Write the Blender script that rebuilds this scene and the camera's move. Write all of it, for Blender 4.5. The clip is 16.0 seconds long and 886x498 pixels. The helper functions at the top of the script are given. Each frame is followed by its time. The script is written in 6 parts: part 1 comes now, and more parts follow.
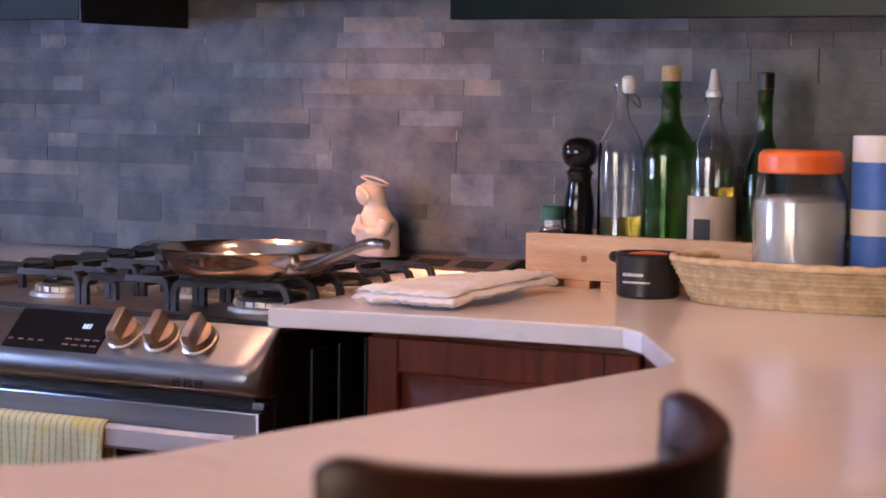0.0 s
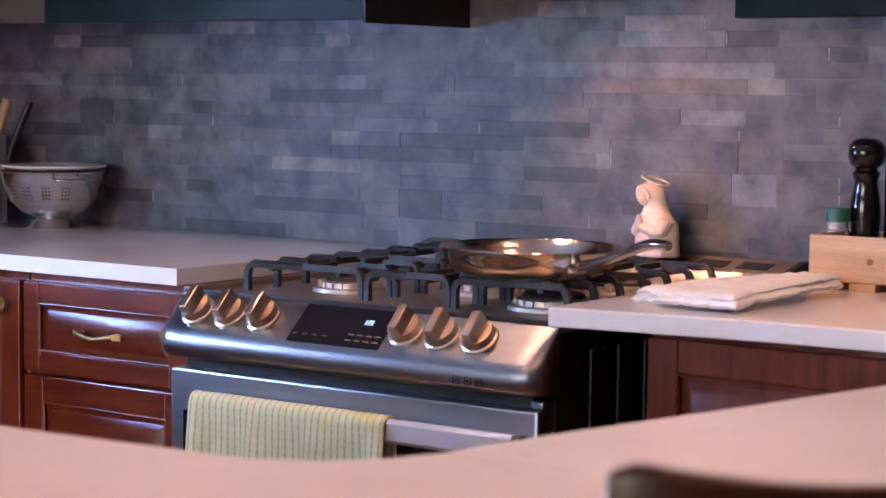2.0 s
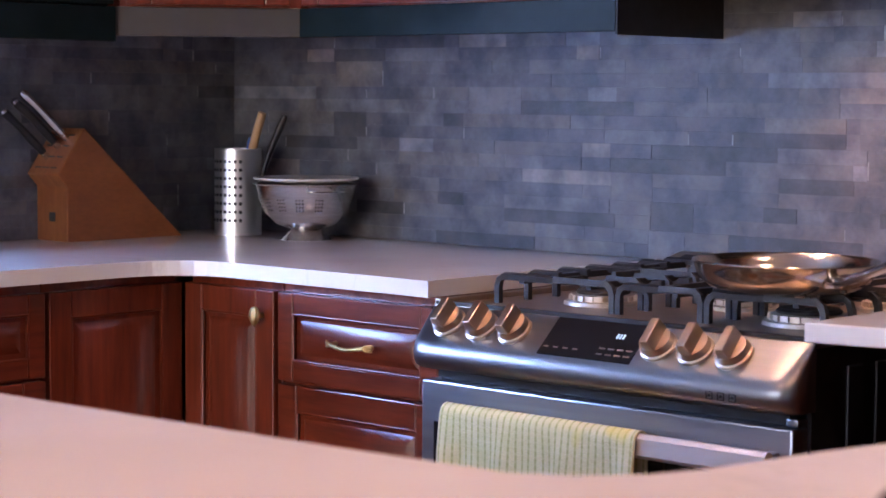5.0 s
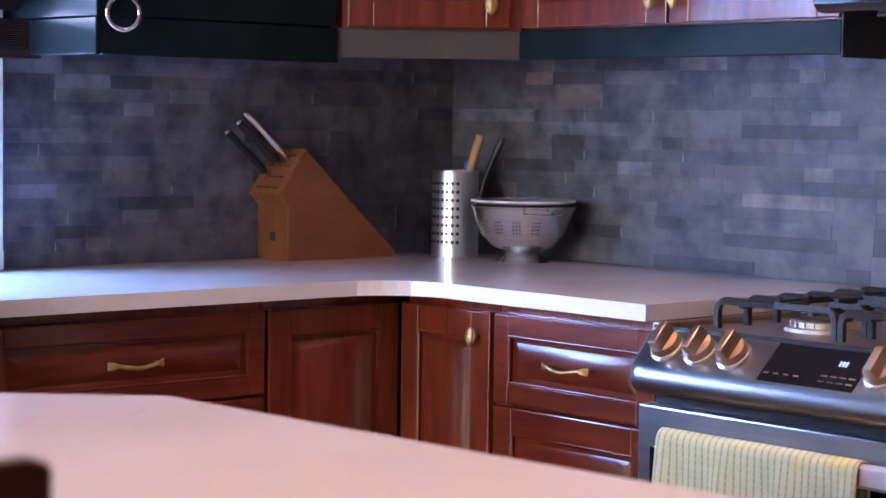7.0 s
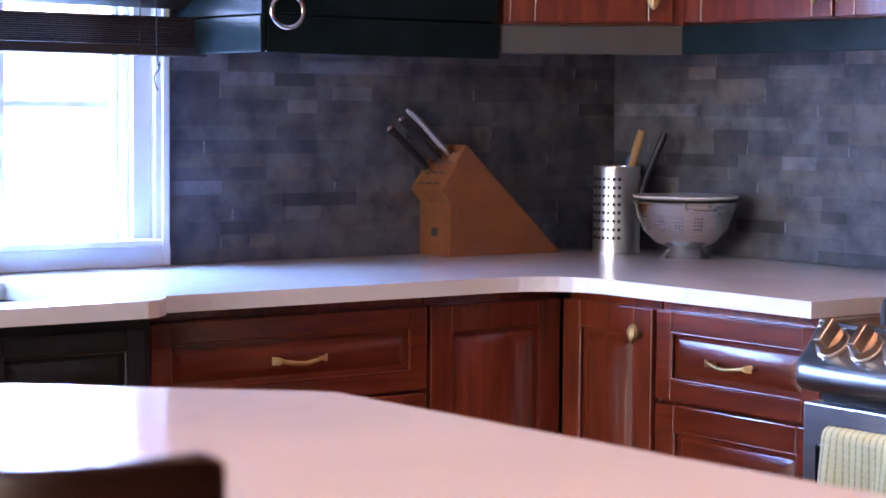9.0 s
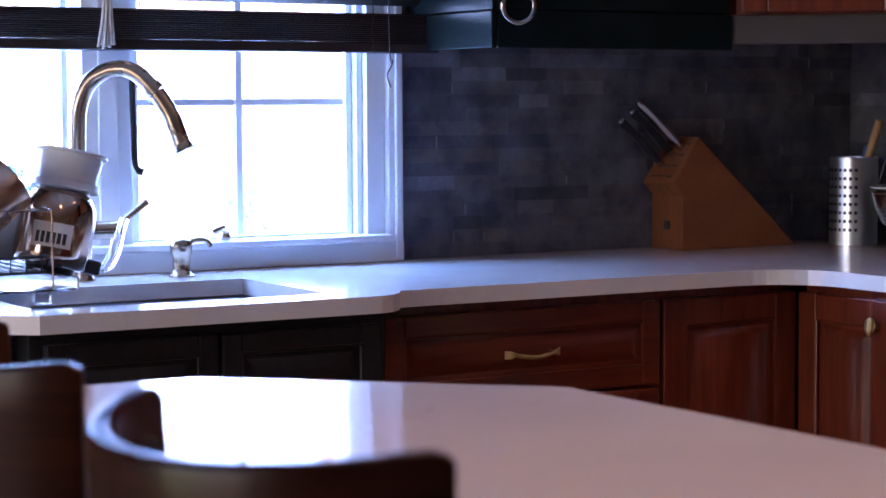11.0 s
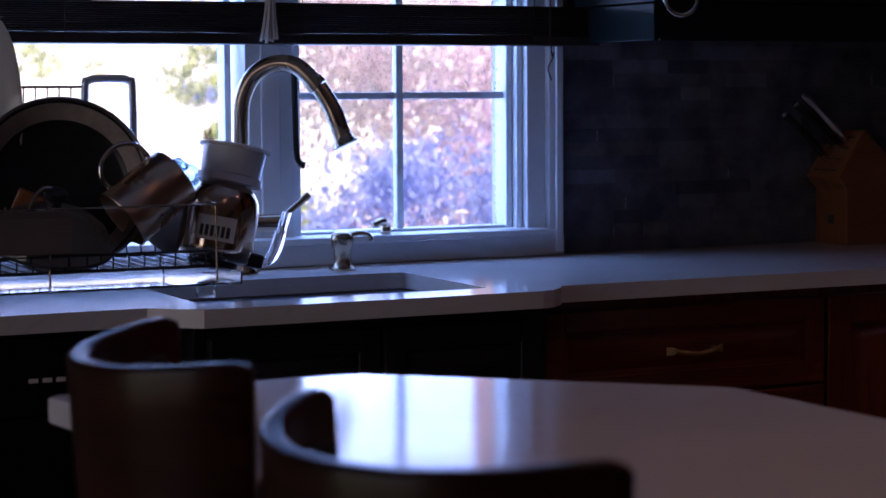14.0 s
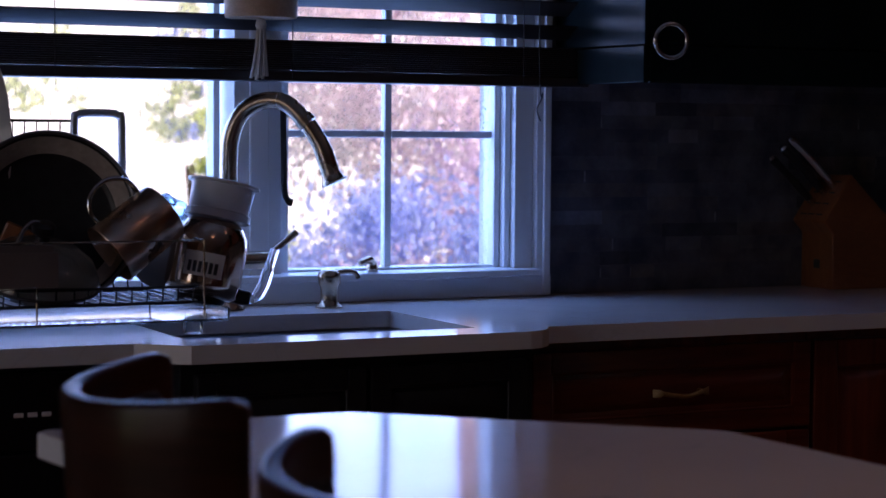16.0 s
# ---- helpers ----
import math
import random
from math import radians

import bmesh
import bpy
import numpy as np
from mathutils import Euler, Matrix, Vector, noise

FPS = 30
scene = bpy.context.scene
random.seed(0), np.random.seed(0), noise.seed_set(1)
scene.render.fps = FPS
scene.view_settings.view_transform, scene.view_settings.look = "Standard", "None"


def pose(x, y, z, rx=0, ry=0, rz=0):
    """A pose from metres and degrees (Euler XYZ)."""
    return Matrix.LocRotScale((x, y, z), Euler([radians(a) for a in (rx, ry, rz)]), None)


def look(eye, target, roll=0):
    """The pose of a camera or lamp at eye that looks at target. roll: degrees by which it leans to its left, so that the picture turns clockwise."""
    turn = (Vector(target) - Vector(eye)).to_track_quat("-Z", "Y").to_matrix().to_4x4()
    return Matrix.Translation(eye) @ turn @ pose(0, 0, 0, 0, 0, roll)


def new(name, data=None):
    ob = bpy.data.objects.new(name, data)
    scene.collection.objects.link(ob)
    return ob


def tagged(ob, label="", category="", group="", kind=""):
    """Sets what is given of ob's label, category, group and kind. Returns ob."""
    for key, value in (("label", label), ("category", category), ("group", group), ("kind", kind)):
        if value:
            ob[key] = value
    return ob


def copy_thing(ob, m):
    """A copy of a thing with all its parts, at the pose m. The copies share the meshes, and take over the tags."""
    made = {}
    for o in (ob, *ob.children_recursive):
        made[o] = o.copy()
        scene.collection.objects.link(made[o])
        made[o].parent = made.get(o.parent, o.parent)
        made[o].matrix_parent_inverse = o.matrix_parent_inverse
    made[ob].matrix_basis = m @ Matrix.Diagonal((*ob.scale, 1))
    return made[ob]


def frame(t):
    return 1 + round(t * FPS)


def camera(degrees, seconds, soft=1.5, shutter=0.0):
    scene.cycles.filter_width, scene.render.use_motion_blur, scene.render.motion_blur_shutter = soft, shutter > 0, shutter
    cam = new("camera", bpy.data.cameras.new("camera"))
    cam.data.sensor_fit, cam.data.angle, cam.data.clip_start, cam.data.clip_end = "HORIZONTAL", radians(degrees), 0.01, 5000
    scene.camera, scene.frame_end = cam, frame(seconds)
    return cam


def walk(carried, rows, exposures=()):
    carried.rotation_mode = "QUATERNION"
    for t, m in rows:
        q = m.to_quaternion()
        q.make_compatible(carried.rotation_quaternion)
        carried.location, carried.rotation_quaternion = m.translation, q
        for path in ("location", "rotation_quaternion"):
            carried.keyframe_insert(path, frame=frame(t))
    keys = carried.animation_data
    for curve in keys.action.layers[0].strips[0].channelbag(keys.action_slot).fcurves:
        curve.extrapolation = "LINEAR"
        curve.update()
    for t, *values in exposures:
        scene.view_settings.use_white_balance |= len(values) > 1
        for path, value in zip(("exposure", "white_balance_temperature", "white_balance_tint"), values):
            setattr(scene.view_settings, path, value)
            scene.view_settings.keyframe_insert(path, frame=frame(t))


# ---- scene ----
DEG = 25.19
cam = camera(DEG, 16.0, soft=1.6)
cam.data.dof.use_dof, cam.data.dof.focus_distance, cam.data.dof.aperture_fstop = True, 3.6, 7.0
walk(cam, [
    (0, pose(3.6979, -3.2600, 1.2417, 85.414, -0.665, 27.484)),
    (0.5, pose(3.6975, -3.2621, 1.2411, 86.658, -0.552, 30.032)),
    (1, pose(3.6912, -3.2627, 1.2419, 86.277, -0.858, 31.296)),
    (1.5, pose(3.6855, -3.2619, 1.2426, 85.516, -0.664, 33.506)),
    (2, pose(3.6818, -3.2612, 1.2456, 85.235, -0.672, 35.338)),
    (2.5, pose(3.6801, -3.2603, 1.2478, 85.075, -0.777, 35.989)),
    (3, pose(3.6776, -3.2592, 1.2501, 85.170, -0.949, 36.962)),
    (3.5, pose(3.6741, -3.2570, 1.2506, 85.168, -1.174, 38.460)),
    (4, pose(3.6715, -3.2555, 1.2484, 85.204, -1.020, 39.720)),
    (4.2, pose(3.6706, -3.2553, 1.2477, 85.274, -0.829, 40.192)),
    (6.5, pose(3.6525, -3.2547, 1.2356, 86.078, -0.668, 47.176)),
    (7, pose(3.6494, -3.2563, 1.2346, 86.257, -0.801, 48.564)),
    (7.5, pose(3.6467, -3.2594, 1.2356, 86.201, -0.697, 49.776)),
    (8, pose(3.6440, -3.2616, 1.2366, 86.109, -0.425, 50.886)),
    (8.2, pose(3.6438, -3.2619, 1.2368, 86.096, -0.494, 51.355)),
    (10.5, pose(3.6505, -3.2613, 1.2402, 85.899, 0.157, 57.618)),
    (11, pose(3.6514, -3.2622, 1.2420, 85.800, 0.277, 59.829)),
    (11.5, pose(3.6511, -3.2634, 1.2446, 85.635, 0.177, 61.723)),
    (12, pose(3.6491, -3.2652, 1.2470, 85.575, 0.094, 63.329)),
    (12.5, pose(3.6465, -3.2665, 1.2489, 85.479, 0.431, 64.287)),
    (13, pose(3.6425, -3.2669, 1.2499, 85.435, -0.160, 64.343)),
    (13.5, pose(3.6378, -3.2682, 1.2506, 85.453, 0.242, 64.260)),
    (14, pose(3.6317, -3.2688, 1.2516, 85.496, 0.355, 64.240)),
    (14.5, pose(3.6264, -3.2709, 1.2516, 85.649, 0.033, 64.172)),
    (15, pose(3.6235, -3.2754, 1.2509, 85.962, -0.247, 63.837)),
    (15.5, pose(3.6215, -3.2804, 1.2508, 86.327, -0.588, 63.686)),
    (16, pose(3.6200, -3.2819, 1.2510, 86.632, -0.443, 63.671)),
], exposures=[
    (0, 3.95, 8000, 31), (0.5, 3.85, 7900, 31), (1.0, 3.95, 7700, 30), (4.2, 4.25, 7450, 28), (6.5, 4.35, 7150, 27), (8.2, 4.5, 7150, 27), (10.5, 3.8, 6950, 28), (11.0, 3.25, 6850, 29), (11.5, 2.55, 6750, 30),
    (12.0, 2.05, 6700, 30), (12.5, 1.6, 6700, 31), (14.5, 0.82, 6800, 32), (16, 0.70, 6800, 32),
])

# ---- light ----
SUN_EL, SUN_AZ = 48.0, 15.0          # degrees; azimuth of the sun, counted from +x towards +y
world = bpy.data.worlds.new("world")
scene.world = world
world.use_nodes = True
wn = world.node_tree
sky = wn.nodes.new("ShaderNodeTexSky")
sky.sky_type = "NISHITA"
sky.sun_disc = False
sky.sun_elevation = radians(SUN_EL)
sky.sun_rotation = radians(90 - SUN_AZ)
wn.links.new(sky.outputs[0], wn.nodes["Background"].inputs[0])
wn.nodes["Background"].inputs[1].default_value = 0.15

sun = new("sun", bpy.data.lights.new("sun", "SUN"))
sun.data.energy, sun.data.angle, sun.data.color = 5.0, radians(0.6), (1.0, 0.95, 0.88)
sun.matrix_world = look((0, 0, 10), (-math.cos(radians(SUN_AZ)), -math.sin(radians(SUN_AZ)), 10 - math.tan(radians(SUN_EL))))


def area_light(name, x, y, z, w, h, target, power, colour):
    """An area lamp; at the west window it stands for the sky's light."""
    la = bpy.data.lights.new(name, "AREA")
    la.shape, la.size, la.size_y, la.energy, la.color = "RECTANGLE", w, h, power, colour
    ob = new(name, la)
    ob.matrix_world = look((x, y, z), target)
    return ob


area_light("light_window_west", -0.14, -1.90, 1.55, 1.05, 1.10, (1, -1.90, 1.50), 13.5, (0.18, 0.42, 1.0))
# warm fill from behind the camera, added without a known window there
area_light("light_window_south", 1.9, -6.36, 1.30, 2.5, 1.9, (1.9, 0, 1.25), 1.6, (1.0, 0.76, 0.66))

DOWNLIGHTS = [(2.15, -2.30), (2.95, -1.75), (2.75, -0.75), (1.45, -0.95)]
for dx, dy in DOWNLIGHTS:
    la = area_light("light_downlight", dx, dy, 2.425, 0.12, 0.12, (dx, dy, 0), 0.24 if dx < 1.6 else 0.29 if dx < 2.5 else 0.24, (1.0, 0.62, 0.39))
    la.data.spread = radians(115)

la = area_light("light_hood_lamp", 1.74, -0.40, 1.421, 0.05, 0.05, (1.98, -0.10, 0.92), 0.085, (1.0, 0.54, 0.32))
la.data.spread = radians(100)


# ---- materials ----
def material(name, colour, rough=0.5, metal=0.0, second=None, scale=20.0, stretch=(1, 1, 1), bump=0.0, bump_scale=None,
             coat=0.0, vary=0.0, rough_vary=0.0, alpha=None, transmission=0.0, ior=1.45, lo=0.35, hi=0.65, fine=None):
    m = bpy.data.materials.new(name)
    m.use_nodes = True
    nt = m.node_tree
    b = nt.nodes["Principled BSDF"]
    b.inputs["Roughness"].default_value = rough
    b.inputs["Metallic"].default_value = metal
    b.inputs["IOR"].default_value = ior
    b.inputs["Coat Weight"].default_value = coat
    b.inputs["Coat Roughness"].default_value = 0.12
    b.inputs["Transmission Weight"].default_value = transmission
    tc = nt.nodes.new("ShaderNodeTexCoord")
    mp = nt.nodes.new("ShaderNodeMapping")
    mp.inputs["Scale"].default_value = stretch
    nt.links.new(tc.outputs["Object"], mp.inputs[0])
    nz = nt.nodes.new("ShaderNodeTexNoise")
    nz.inputs["Scale"].default_value = scale
    nz.inputs["Detail"].default_value = 6
    nt.links.new(mp.outputs[0], nz.inputs["Vector"])
    ramp = nt.nodes.new("ShaderNodeValToRGB")
    ramp.color_ramp.elements[0].position, ramp.color_ramp.elements[1].position = lo, hi
    ramp.color_ramp.elements[0].color = (*colour, 1)
    ramp.color_ramp.elements[1].color = (*(second or [min(1, c * 1.25) for c in colour]), 1)
    nt.links.new(nz.outputs["Fac"], ramp.inputs[0])
    out = ramp.outputs[0]
    if fine:
        n2 = nt.nodes.new("ShaderNodeTexNoise")
        n2.inputs["Scale"].default_value = fine
        n2.inputs["Detail"].default_value = 4
        nt.links.new(mp.outputs[0], n2.inputs["Vector"])
        mr = nt.nodes.new("ShaderNodeMapRange")
        mr.inputs[1].default_value, mr.inputs[2].default_value = 0.3, 0.7
        mr.inputs[3].default_value, mr.inputs[4].default_value = 0.90, 1.09
        nt.links.new(n2.outputs["Fac"], mr.inputs[0])
        mul = nt.nodes.new("ShaderNodeVectorMath")
        mul.operation = "SCALE"
        nt.links.new(out, mul.inputs[0])
        nt.links.new(mr.outputs[0], mul.inputs["Scale"])
        out = mul.outputs[0]
    if vary:
        oi = nt.nodes.new("ShaderNodeObjectInfo")
        mr = nt.nodes.new("ShaderNodeMapRange")
        mr.inputs[3].default_value, mr.inputs[4].default_value = 1 - vary, 1 + vary
        nt.links.new(oi.outputs["Random"], mr.inputs[0])
        mul = nt.nodes.new("ShaderNodeVectorMath")
        mul.operation = "SCALE"
        nt.links.new(out, mul.inputs[0])
        nt.links.new(mr.outputs[0], mul.inputs["Scale"])
        out = mul.outputs[0]
    nt.links.new(out, b.inputs["Base Color"])
    if rough_vary:
        mr = nt.nodes.new("ShaderNodeMapRange")
        mr.inputs[3].default_value, mr.inputs[4].default_value = max(0.02, rough - rough_vary), rough + rough_vary
        nt.links.new(nz.outputs["Fac"], mr.inputs[0])
        nt.links.new(mr.outputs[0], b.inputs["Roughness"])
    if bump:
        bp = nt.nodes.new("ShaderNodeBump")
        bp.inputs["Strength"].default_value = bump
        bp.inputs["Distance"].default_value = 0.002
        src = nz
        if bump_scale:
            src = nt.nodes.new("ShaderNodeTexNoise")
            src.inputs["Scale"].default_value = bump_scale
            src.inputs["Detail"].default_value = 5
            nt.links.new(mp.outputs[0], src.inputs["Vector"])
        nt.links.new(src.outputs["Fac"], bp.inputs["Height"])
        nt.links.new(bp.outputs[0], b.inputs["Normal"])
    return m


def slate_material():
    m = material("slate", (0.054, 0.058, 0.071), 0.50, second=(0.136, 0.138, 0.150), scale=14, bump=0.9, bump_scale=38, rough_vary=0.12, fine=90)
    nt = m.node_tree
    b = nt.nodes["Principled BSDF"]
    geo = nt.nodes.new("ShaderNodeNewGeometry")
    nt.links.new(geo.outputs["Position"], nt.nodes["Mapping"].inputs[0])
    old = b.inputs["Base Color"].links[0].from_socket
    oi = nt.nodes.new("ShaderNodeObjectInfo")
    ramp = nt.nodes.new("ShaderNodeValToRGB")
    cr = ramp.color_ramp
    cr.interpolation = "CONSTANT"
    tones = [(0.0, (0.58, 0.60, 0.64)), (0.10, (0.82, 0.86, 0.96)), (0.34, (1.0, 1.0, 1.04)), (0.60, (1.15, 1.16, 1.22)),
             (0.76, (1.18, 1.08, 1.02)), (0.88, (1.50, 1.52, 1.62)), (0.955, (1.85, 1.62, 1.50))]
    cr.elements[0].position, cr.elements[0].color = 0.0, (*tones[0][1], 1)
    cr.elements[1].position, cr.elements[1].color = tones[1][0], (*tones[1][1], 1)
    for p, c in tones[2:]:
        e = cr.elements.new(p)
        e.color = (*c, 1)
    nt.links.new(oi.outputs["Random"], ramp.inputs[0])
    # rust and lichen-coloured clouds that differ from stone to stone
    add = nt.nodes.new("ShaderNodeVectorMath")
    add.operation = "MULTIPLY_ADD"
    add.inputs[1].default_value = (9.0, 9.0, 9.0)
    nt.links.new(oi.outputs["Random"], add.inputs[0])
    nt.links.new(geo.outputs["Position"], add.inputs[2])
    cloud = nt.nodes.new("ShaderNodeTexNoise")
    cloud.inputs["Scale"].default_value, cloud.inputs["Detail"].default_value, cloud.inputs["Distortion"].default_value = 10.0, 8, 1.0
    nt.links.new(add.outputs[0], cloud.inputs["Vector"])
    cmr = nt.nodes.new("ShaderNodeMapRange")
    cmr.inputs[1].default_value, cmr.inputs[2].default_value, cmr.inputs[3].default_value, cmr.inputs[4].default_value = 0.50, 0.66, 0.0, 0.45
    nt.links.new(cloud.outputs["Fac"], cmr.inputs[0])
    cmx = nt.nodes.new("ShaderNodeMix")
    cmx.data_type = "RGBA"
    cmx.inputs["B"].default_value = (0.160, 0.138, 0.127, 1)
    nt.links.new(cmr.outputs[0], cmx.inputs["Factor"])
    nt.links.new(old, cmx.inputs["A"])
    mul = nt.nodes.new("ShaderNodeVectorMath")
    mul.operation = "MULTIPLY"
    nt.links.new(cmx.outputs["Result"], mul.inputs[0])
    nt.links.new(ramp.outputs[0], mul.inputs[1])
    nt.links.new(mul.outputs[0], b.inputs["Base Color"])
    return m


def quartz_material():
    m = material("white_quartz", (0.76, 0.73, 0.72), 0.12, second=(0.82, 0.795, 0.785), scale=3.0, ior=1.56, rough_vary=0.03)
    nt = m.node_tree
    b = nt.nodes["Principled BSDF"]
    old = b.inputs["Base Color"].links[0].from_socket
    tc = nt.nodes.new("ShaderNodeTexCoord")
    nz = nt.nodes.new("ShaderNodeTexNoise")
    nz.inputs["Scale"].default_value, nz.inputs["Detail"].default_value, nz.inputs["Distortion"].default_value = 2.2, 5, 0.6
    nt.links.new(tc.outputs["Object"], nz.inputs["Vector"])
    d = nt.nodes.new("ShaderNodeMath")
    d.operation = "SUBTRACT"
    d.inputs[1].default_value = 0.56
    nt.links.new(nz.outputs["Fac"], d.inputs[0])
    a = nt.nodes.new("ShaderNodeMath")
    a.operation = "ABSOLUTE"
    nt.links.new(d.outputs[0], a.inputs[0])
    mr = nt.nodes.new("ShaderNodeMapRange")
    mr.inputs[1].default_value, mr.inputs[2].default_value = 0.0, 0.006
    mr.inputs[3].default_value, mr.inputs[4].default_value = 0.93, 1.0
    nt.links.new(a.outputs[0], mr.inputs[0])
    mul = nt.nodes.new("ShaderNodeVectorMath")
    mul.operation = "SCALE"
    nt.links.new(old, mul.inputs[0])
    nt.links.new(mr.outputs[0], mul.inputs["Scale"])
    nt.links.new(mul.outputs[0], b.inputs["Base Color"])
    return m


M = {}
M["slate"] = slate_material()
M["grout"] = material("grout", (0.10, 0.10, 0.108), 0.9, scale=60)
M["chip"] = material("chipped_slate_edge", (0.20, 0.205, 0.22), 0.7, second=(0.34, 0.34, 0.36), scale=80)
M["seam"] = material("light_seam", (0.55, 0.53, 0.52), 0.8, scale=60)
M["quartz"] = quartz_material()
M["cherry"] = material("cherry_wood", (0.112, 0.017, 0.0075), 0.30, second=(0.195, 0.034, 0.0145), scale=9, stretch=(6, 6, 0.6), coat=0.5, bump=0.08, vary=0.12, fine=60)
M["cherry_h"] = material("cherry_wood_level", (0.112, 0.017, 0.0075), 0.30, second=(0.195, 0.034, 0.0145), scale=9, stretch=(0.6, 0.6, 6), coat=0.5, bump=0.08, vary=0.12, fine=60)
M["rail"] = material("glossy_dark_valance", (0.006, 0.013, 0.014), 0.22, second=(0.010, 0.019, 0.021), scale=8, ior=1.28, rough_vary=0.05)
# the same dark valance with the warm room's reflection put into its colour
M["rail_reflection"] = material("valance_warm_reflection", (0.055, 0.048, 0.043), 0.35, second=(0.07, 0.062, 0.056), scale=8, rough_vary=0.05)
M["rail"].node_tree.nodes["Principled BSDF"].inputs["Specular IOR Level"].default_value = 0.2
M["blackgloss"] = material("black_gloss", (0.008, 0.008, 0.010), 0.12, scale=30, rough_vary=0.05)
M["iron"] = material("cast_iron", (0.014, 0.014, 0.015), 0.5, second=(0.03, 0.03, 0.032), scale=120, bump=0.35, bump_scale=300)
M["blackmetal"] = material("black_enamel", (0.010, 0.010, 0.011), 0.38, second=(0.018, 0.018, 0.02), scale=40)
M["steel"] = material("brushed_steel", (0.26, 0.26, 0.27), 0.34, metal=1.0, second=(0.30, 0.30, 0.31), scale=6, stretch=(0.3, 6, 6), rough_vary=0.04)
M["door_steel"] = material("dark_brushed_steel", (0.30, 0.315, 0.34), 0.33, metal=1.0, second=(0.37, 0.385, 0.41), scale=6, stretch=(0.3, 6, 6), rough_vary=0.06)
M["bright_steel"] = material("bright_satin_steel", (0.86, 0.80, 0.77), 0.34, metal=0.75, second=(0.90, 0.84, 0.81), scale=8, stretch=(0.3, 6, 6), rough_vary=0.04)
M["satin_steel"] = material("satin_steel", (0.72, 0.71, 0.70), 0.35, metal=1.0, second=(0.80, 0.79, 0.78), scale=8, rough_vary=0.05)
# the warm tint of knob and cooktop steel stands in for reflected lamplight
M["knob_steel"] = material("brushed_steel_warm_reflection", (0.50, 0.39, 0.31), 0.30, metal=1.0, second=(0.56, 0.45, 0.36), scale=30, rough_vary=0.05)
M["pan_steel"] = material("pan_steel", (0.43, 0.37, 0.31), 0.18, metal=1.0, second=(0.60, 0.52, 0.45), scale=14, rough_vary=0.05)
M["steel_dark"] = material("cooktop_steel_warm_reflection", (0.42, 0.33, 0.26), 0.38, metal=0.95, second=(0.50, 0.40, 0.33), scale=25, rough_vary=0.08)
M["polished"] = material("polished_steel", (0.60, 0.59, 0.58), 0.13, metal=1.0, second=(0.72, 0.71, 0.70), scale=12, rough_vary=0.05)
# nickel, mug and jar: the brown tint stands in for the warm room's reflection
M["nickel"] = material("brushed_nickel_warm_reflection", (0.46, 0.35, 0.26), 0.26, metal=1.0, second=(0.51, 0.40, 0.30), scale=18, stretch=(1, 1, 1), rough_vary=0.06)
M["mug_steel"] = material("mug_steel_warm_reflection", (0.64, 0.42, 0.28), 0.28, metal=1.0, second=(0.70, 0.48, 0.34), scale=8, stretch=(1, 1, 1), rough_vary=0.06)
M["burner_alloy"] = material("cast_burner_alloy", (0.56, 0.50, 0.45), 0.46, metal=0.9, second=(0.64, 0.58, 0.53), scale=60, rough_vary=0.06)
M["jar_steel"] = material("polished_steel_warm_reflection", (0.56, 0.38, 0.27), 0.12, metal=1.0, second=(0.66, 0.47, 0.35), scale=12, rough_vary=0.04)
M["pan_wall"] = material("worn_pan_wall", (0.40, 0.32, 0.27), 0.45, second=(0.50, 0.42, 0.36), scale=30, fine=90)
M["caddy"] = material("grey_brown_plastic", (0.16, 0.125, 0.115), 0.45, second=(0.19, 0.15, 0.135), scale=12)
M["colander_steel"] = material("brushed_bowl_steel", (0.50, 0.48, 0.46), 0.24, metal=1.0, second=(0.62, 0.60, 0.58), scale=30, stretch=(1, 1, 8), rough_vary=0.08)
M["brass"] = material("old_brass", (0.42, 0.27, 0.10), 0.46, metal=1.0, second=(0.66, 0.50, 0.26), scale=60, rough_vary=0.1)
M["white_paint"] = material("white_window_paint", (0.74, 0.75, 0.77), 0.42, second=(0.80, 0.81, 0.82), scale=8)
M["wall_paint"] = material("warm_wall_paint", (0.20, 0.14, 0.11), 0.8, second=(0.23, 0.165, 0.13), scale=5, fine=90)
M["ceiling_paint"] = material("ceiling_paint", (0.52, 0.48, 0.44), 0.9, second=(0.56, 0.52, 0.48), scale=6, fine=90)
M["floor_wood"] = material("floor_wood", (0.16, 0.075, 0.035), 0.35, second=(0.27, 0.14, 0.07), scale=5, stretch=(0.5, 8, 1), vary=0.2, fine=80)
M["walnut"] = material("dark_walnut", (0.024, 0.0062, 0.0032), 0.30, second=(0.050, 0.0125, 0.0058), scale=8, stretch=(1, 1, 9), coat=0.10, bump=0.06, fine=50)
M["walnut"].node_tree.nodes["Principled BSDF"].inputs["Specular IOR Level"].default_value = 0.22
M["leather"] = material("black_leather", (0.010, 0.009, 0.009), 0.38, second=(0.016, 0.014, 0.014), scale=90, bump=0.3, bump_scale=180)
M["blind"] = material("dark_blind_wood", (0.020, 0.012, 0.010), 0.45, second=(0.035, 0.022, 0.017), scale=10, stretch=(8, 0.6, 8), vary=0.15)
M["maple"] = material("warm_block_wood", (0.23, 0.066, 0.020), 0.40, second=(0.29, 0.094, 0.030), scale=7, stretch=(8, 0.8, 2), coat=0.25, fine=70)
M["pine"] = material("pale_pine", (0.55, 0.33, 0.19), 0.55, second=(0.66, 0.43, 0.26), scale=7, stretch=(0.7, 6, 8), fine=60)
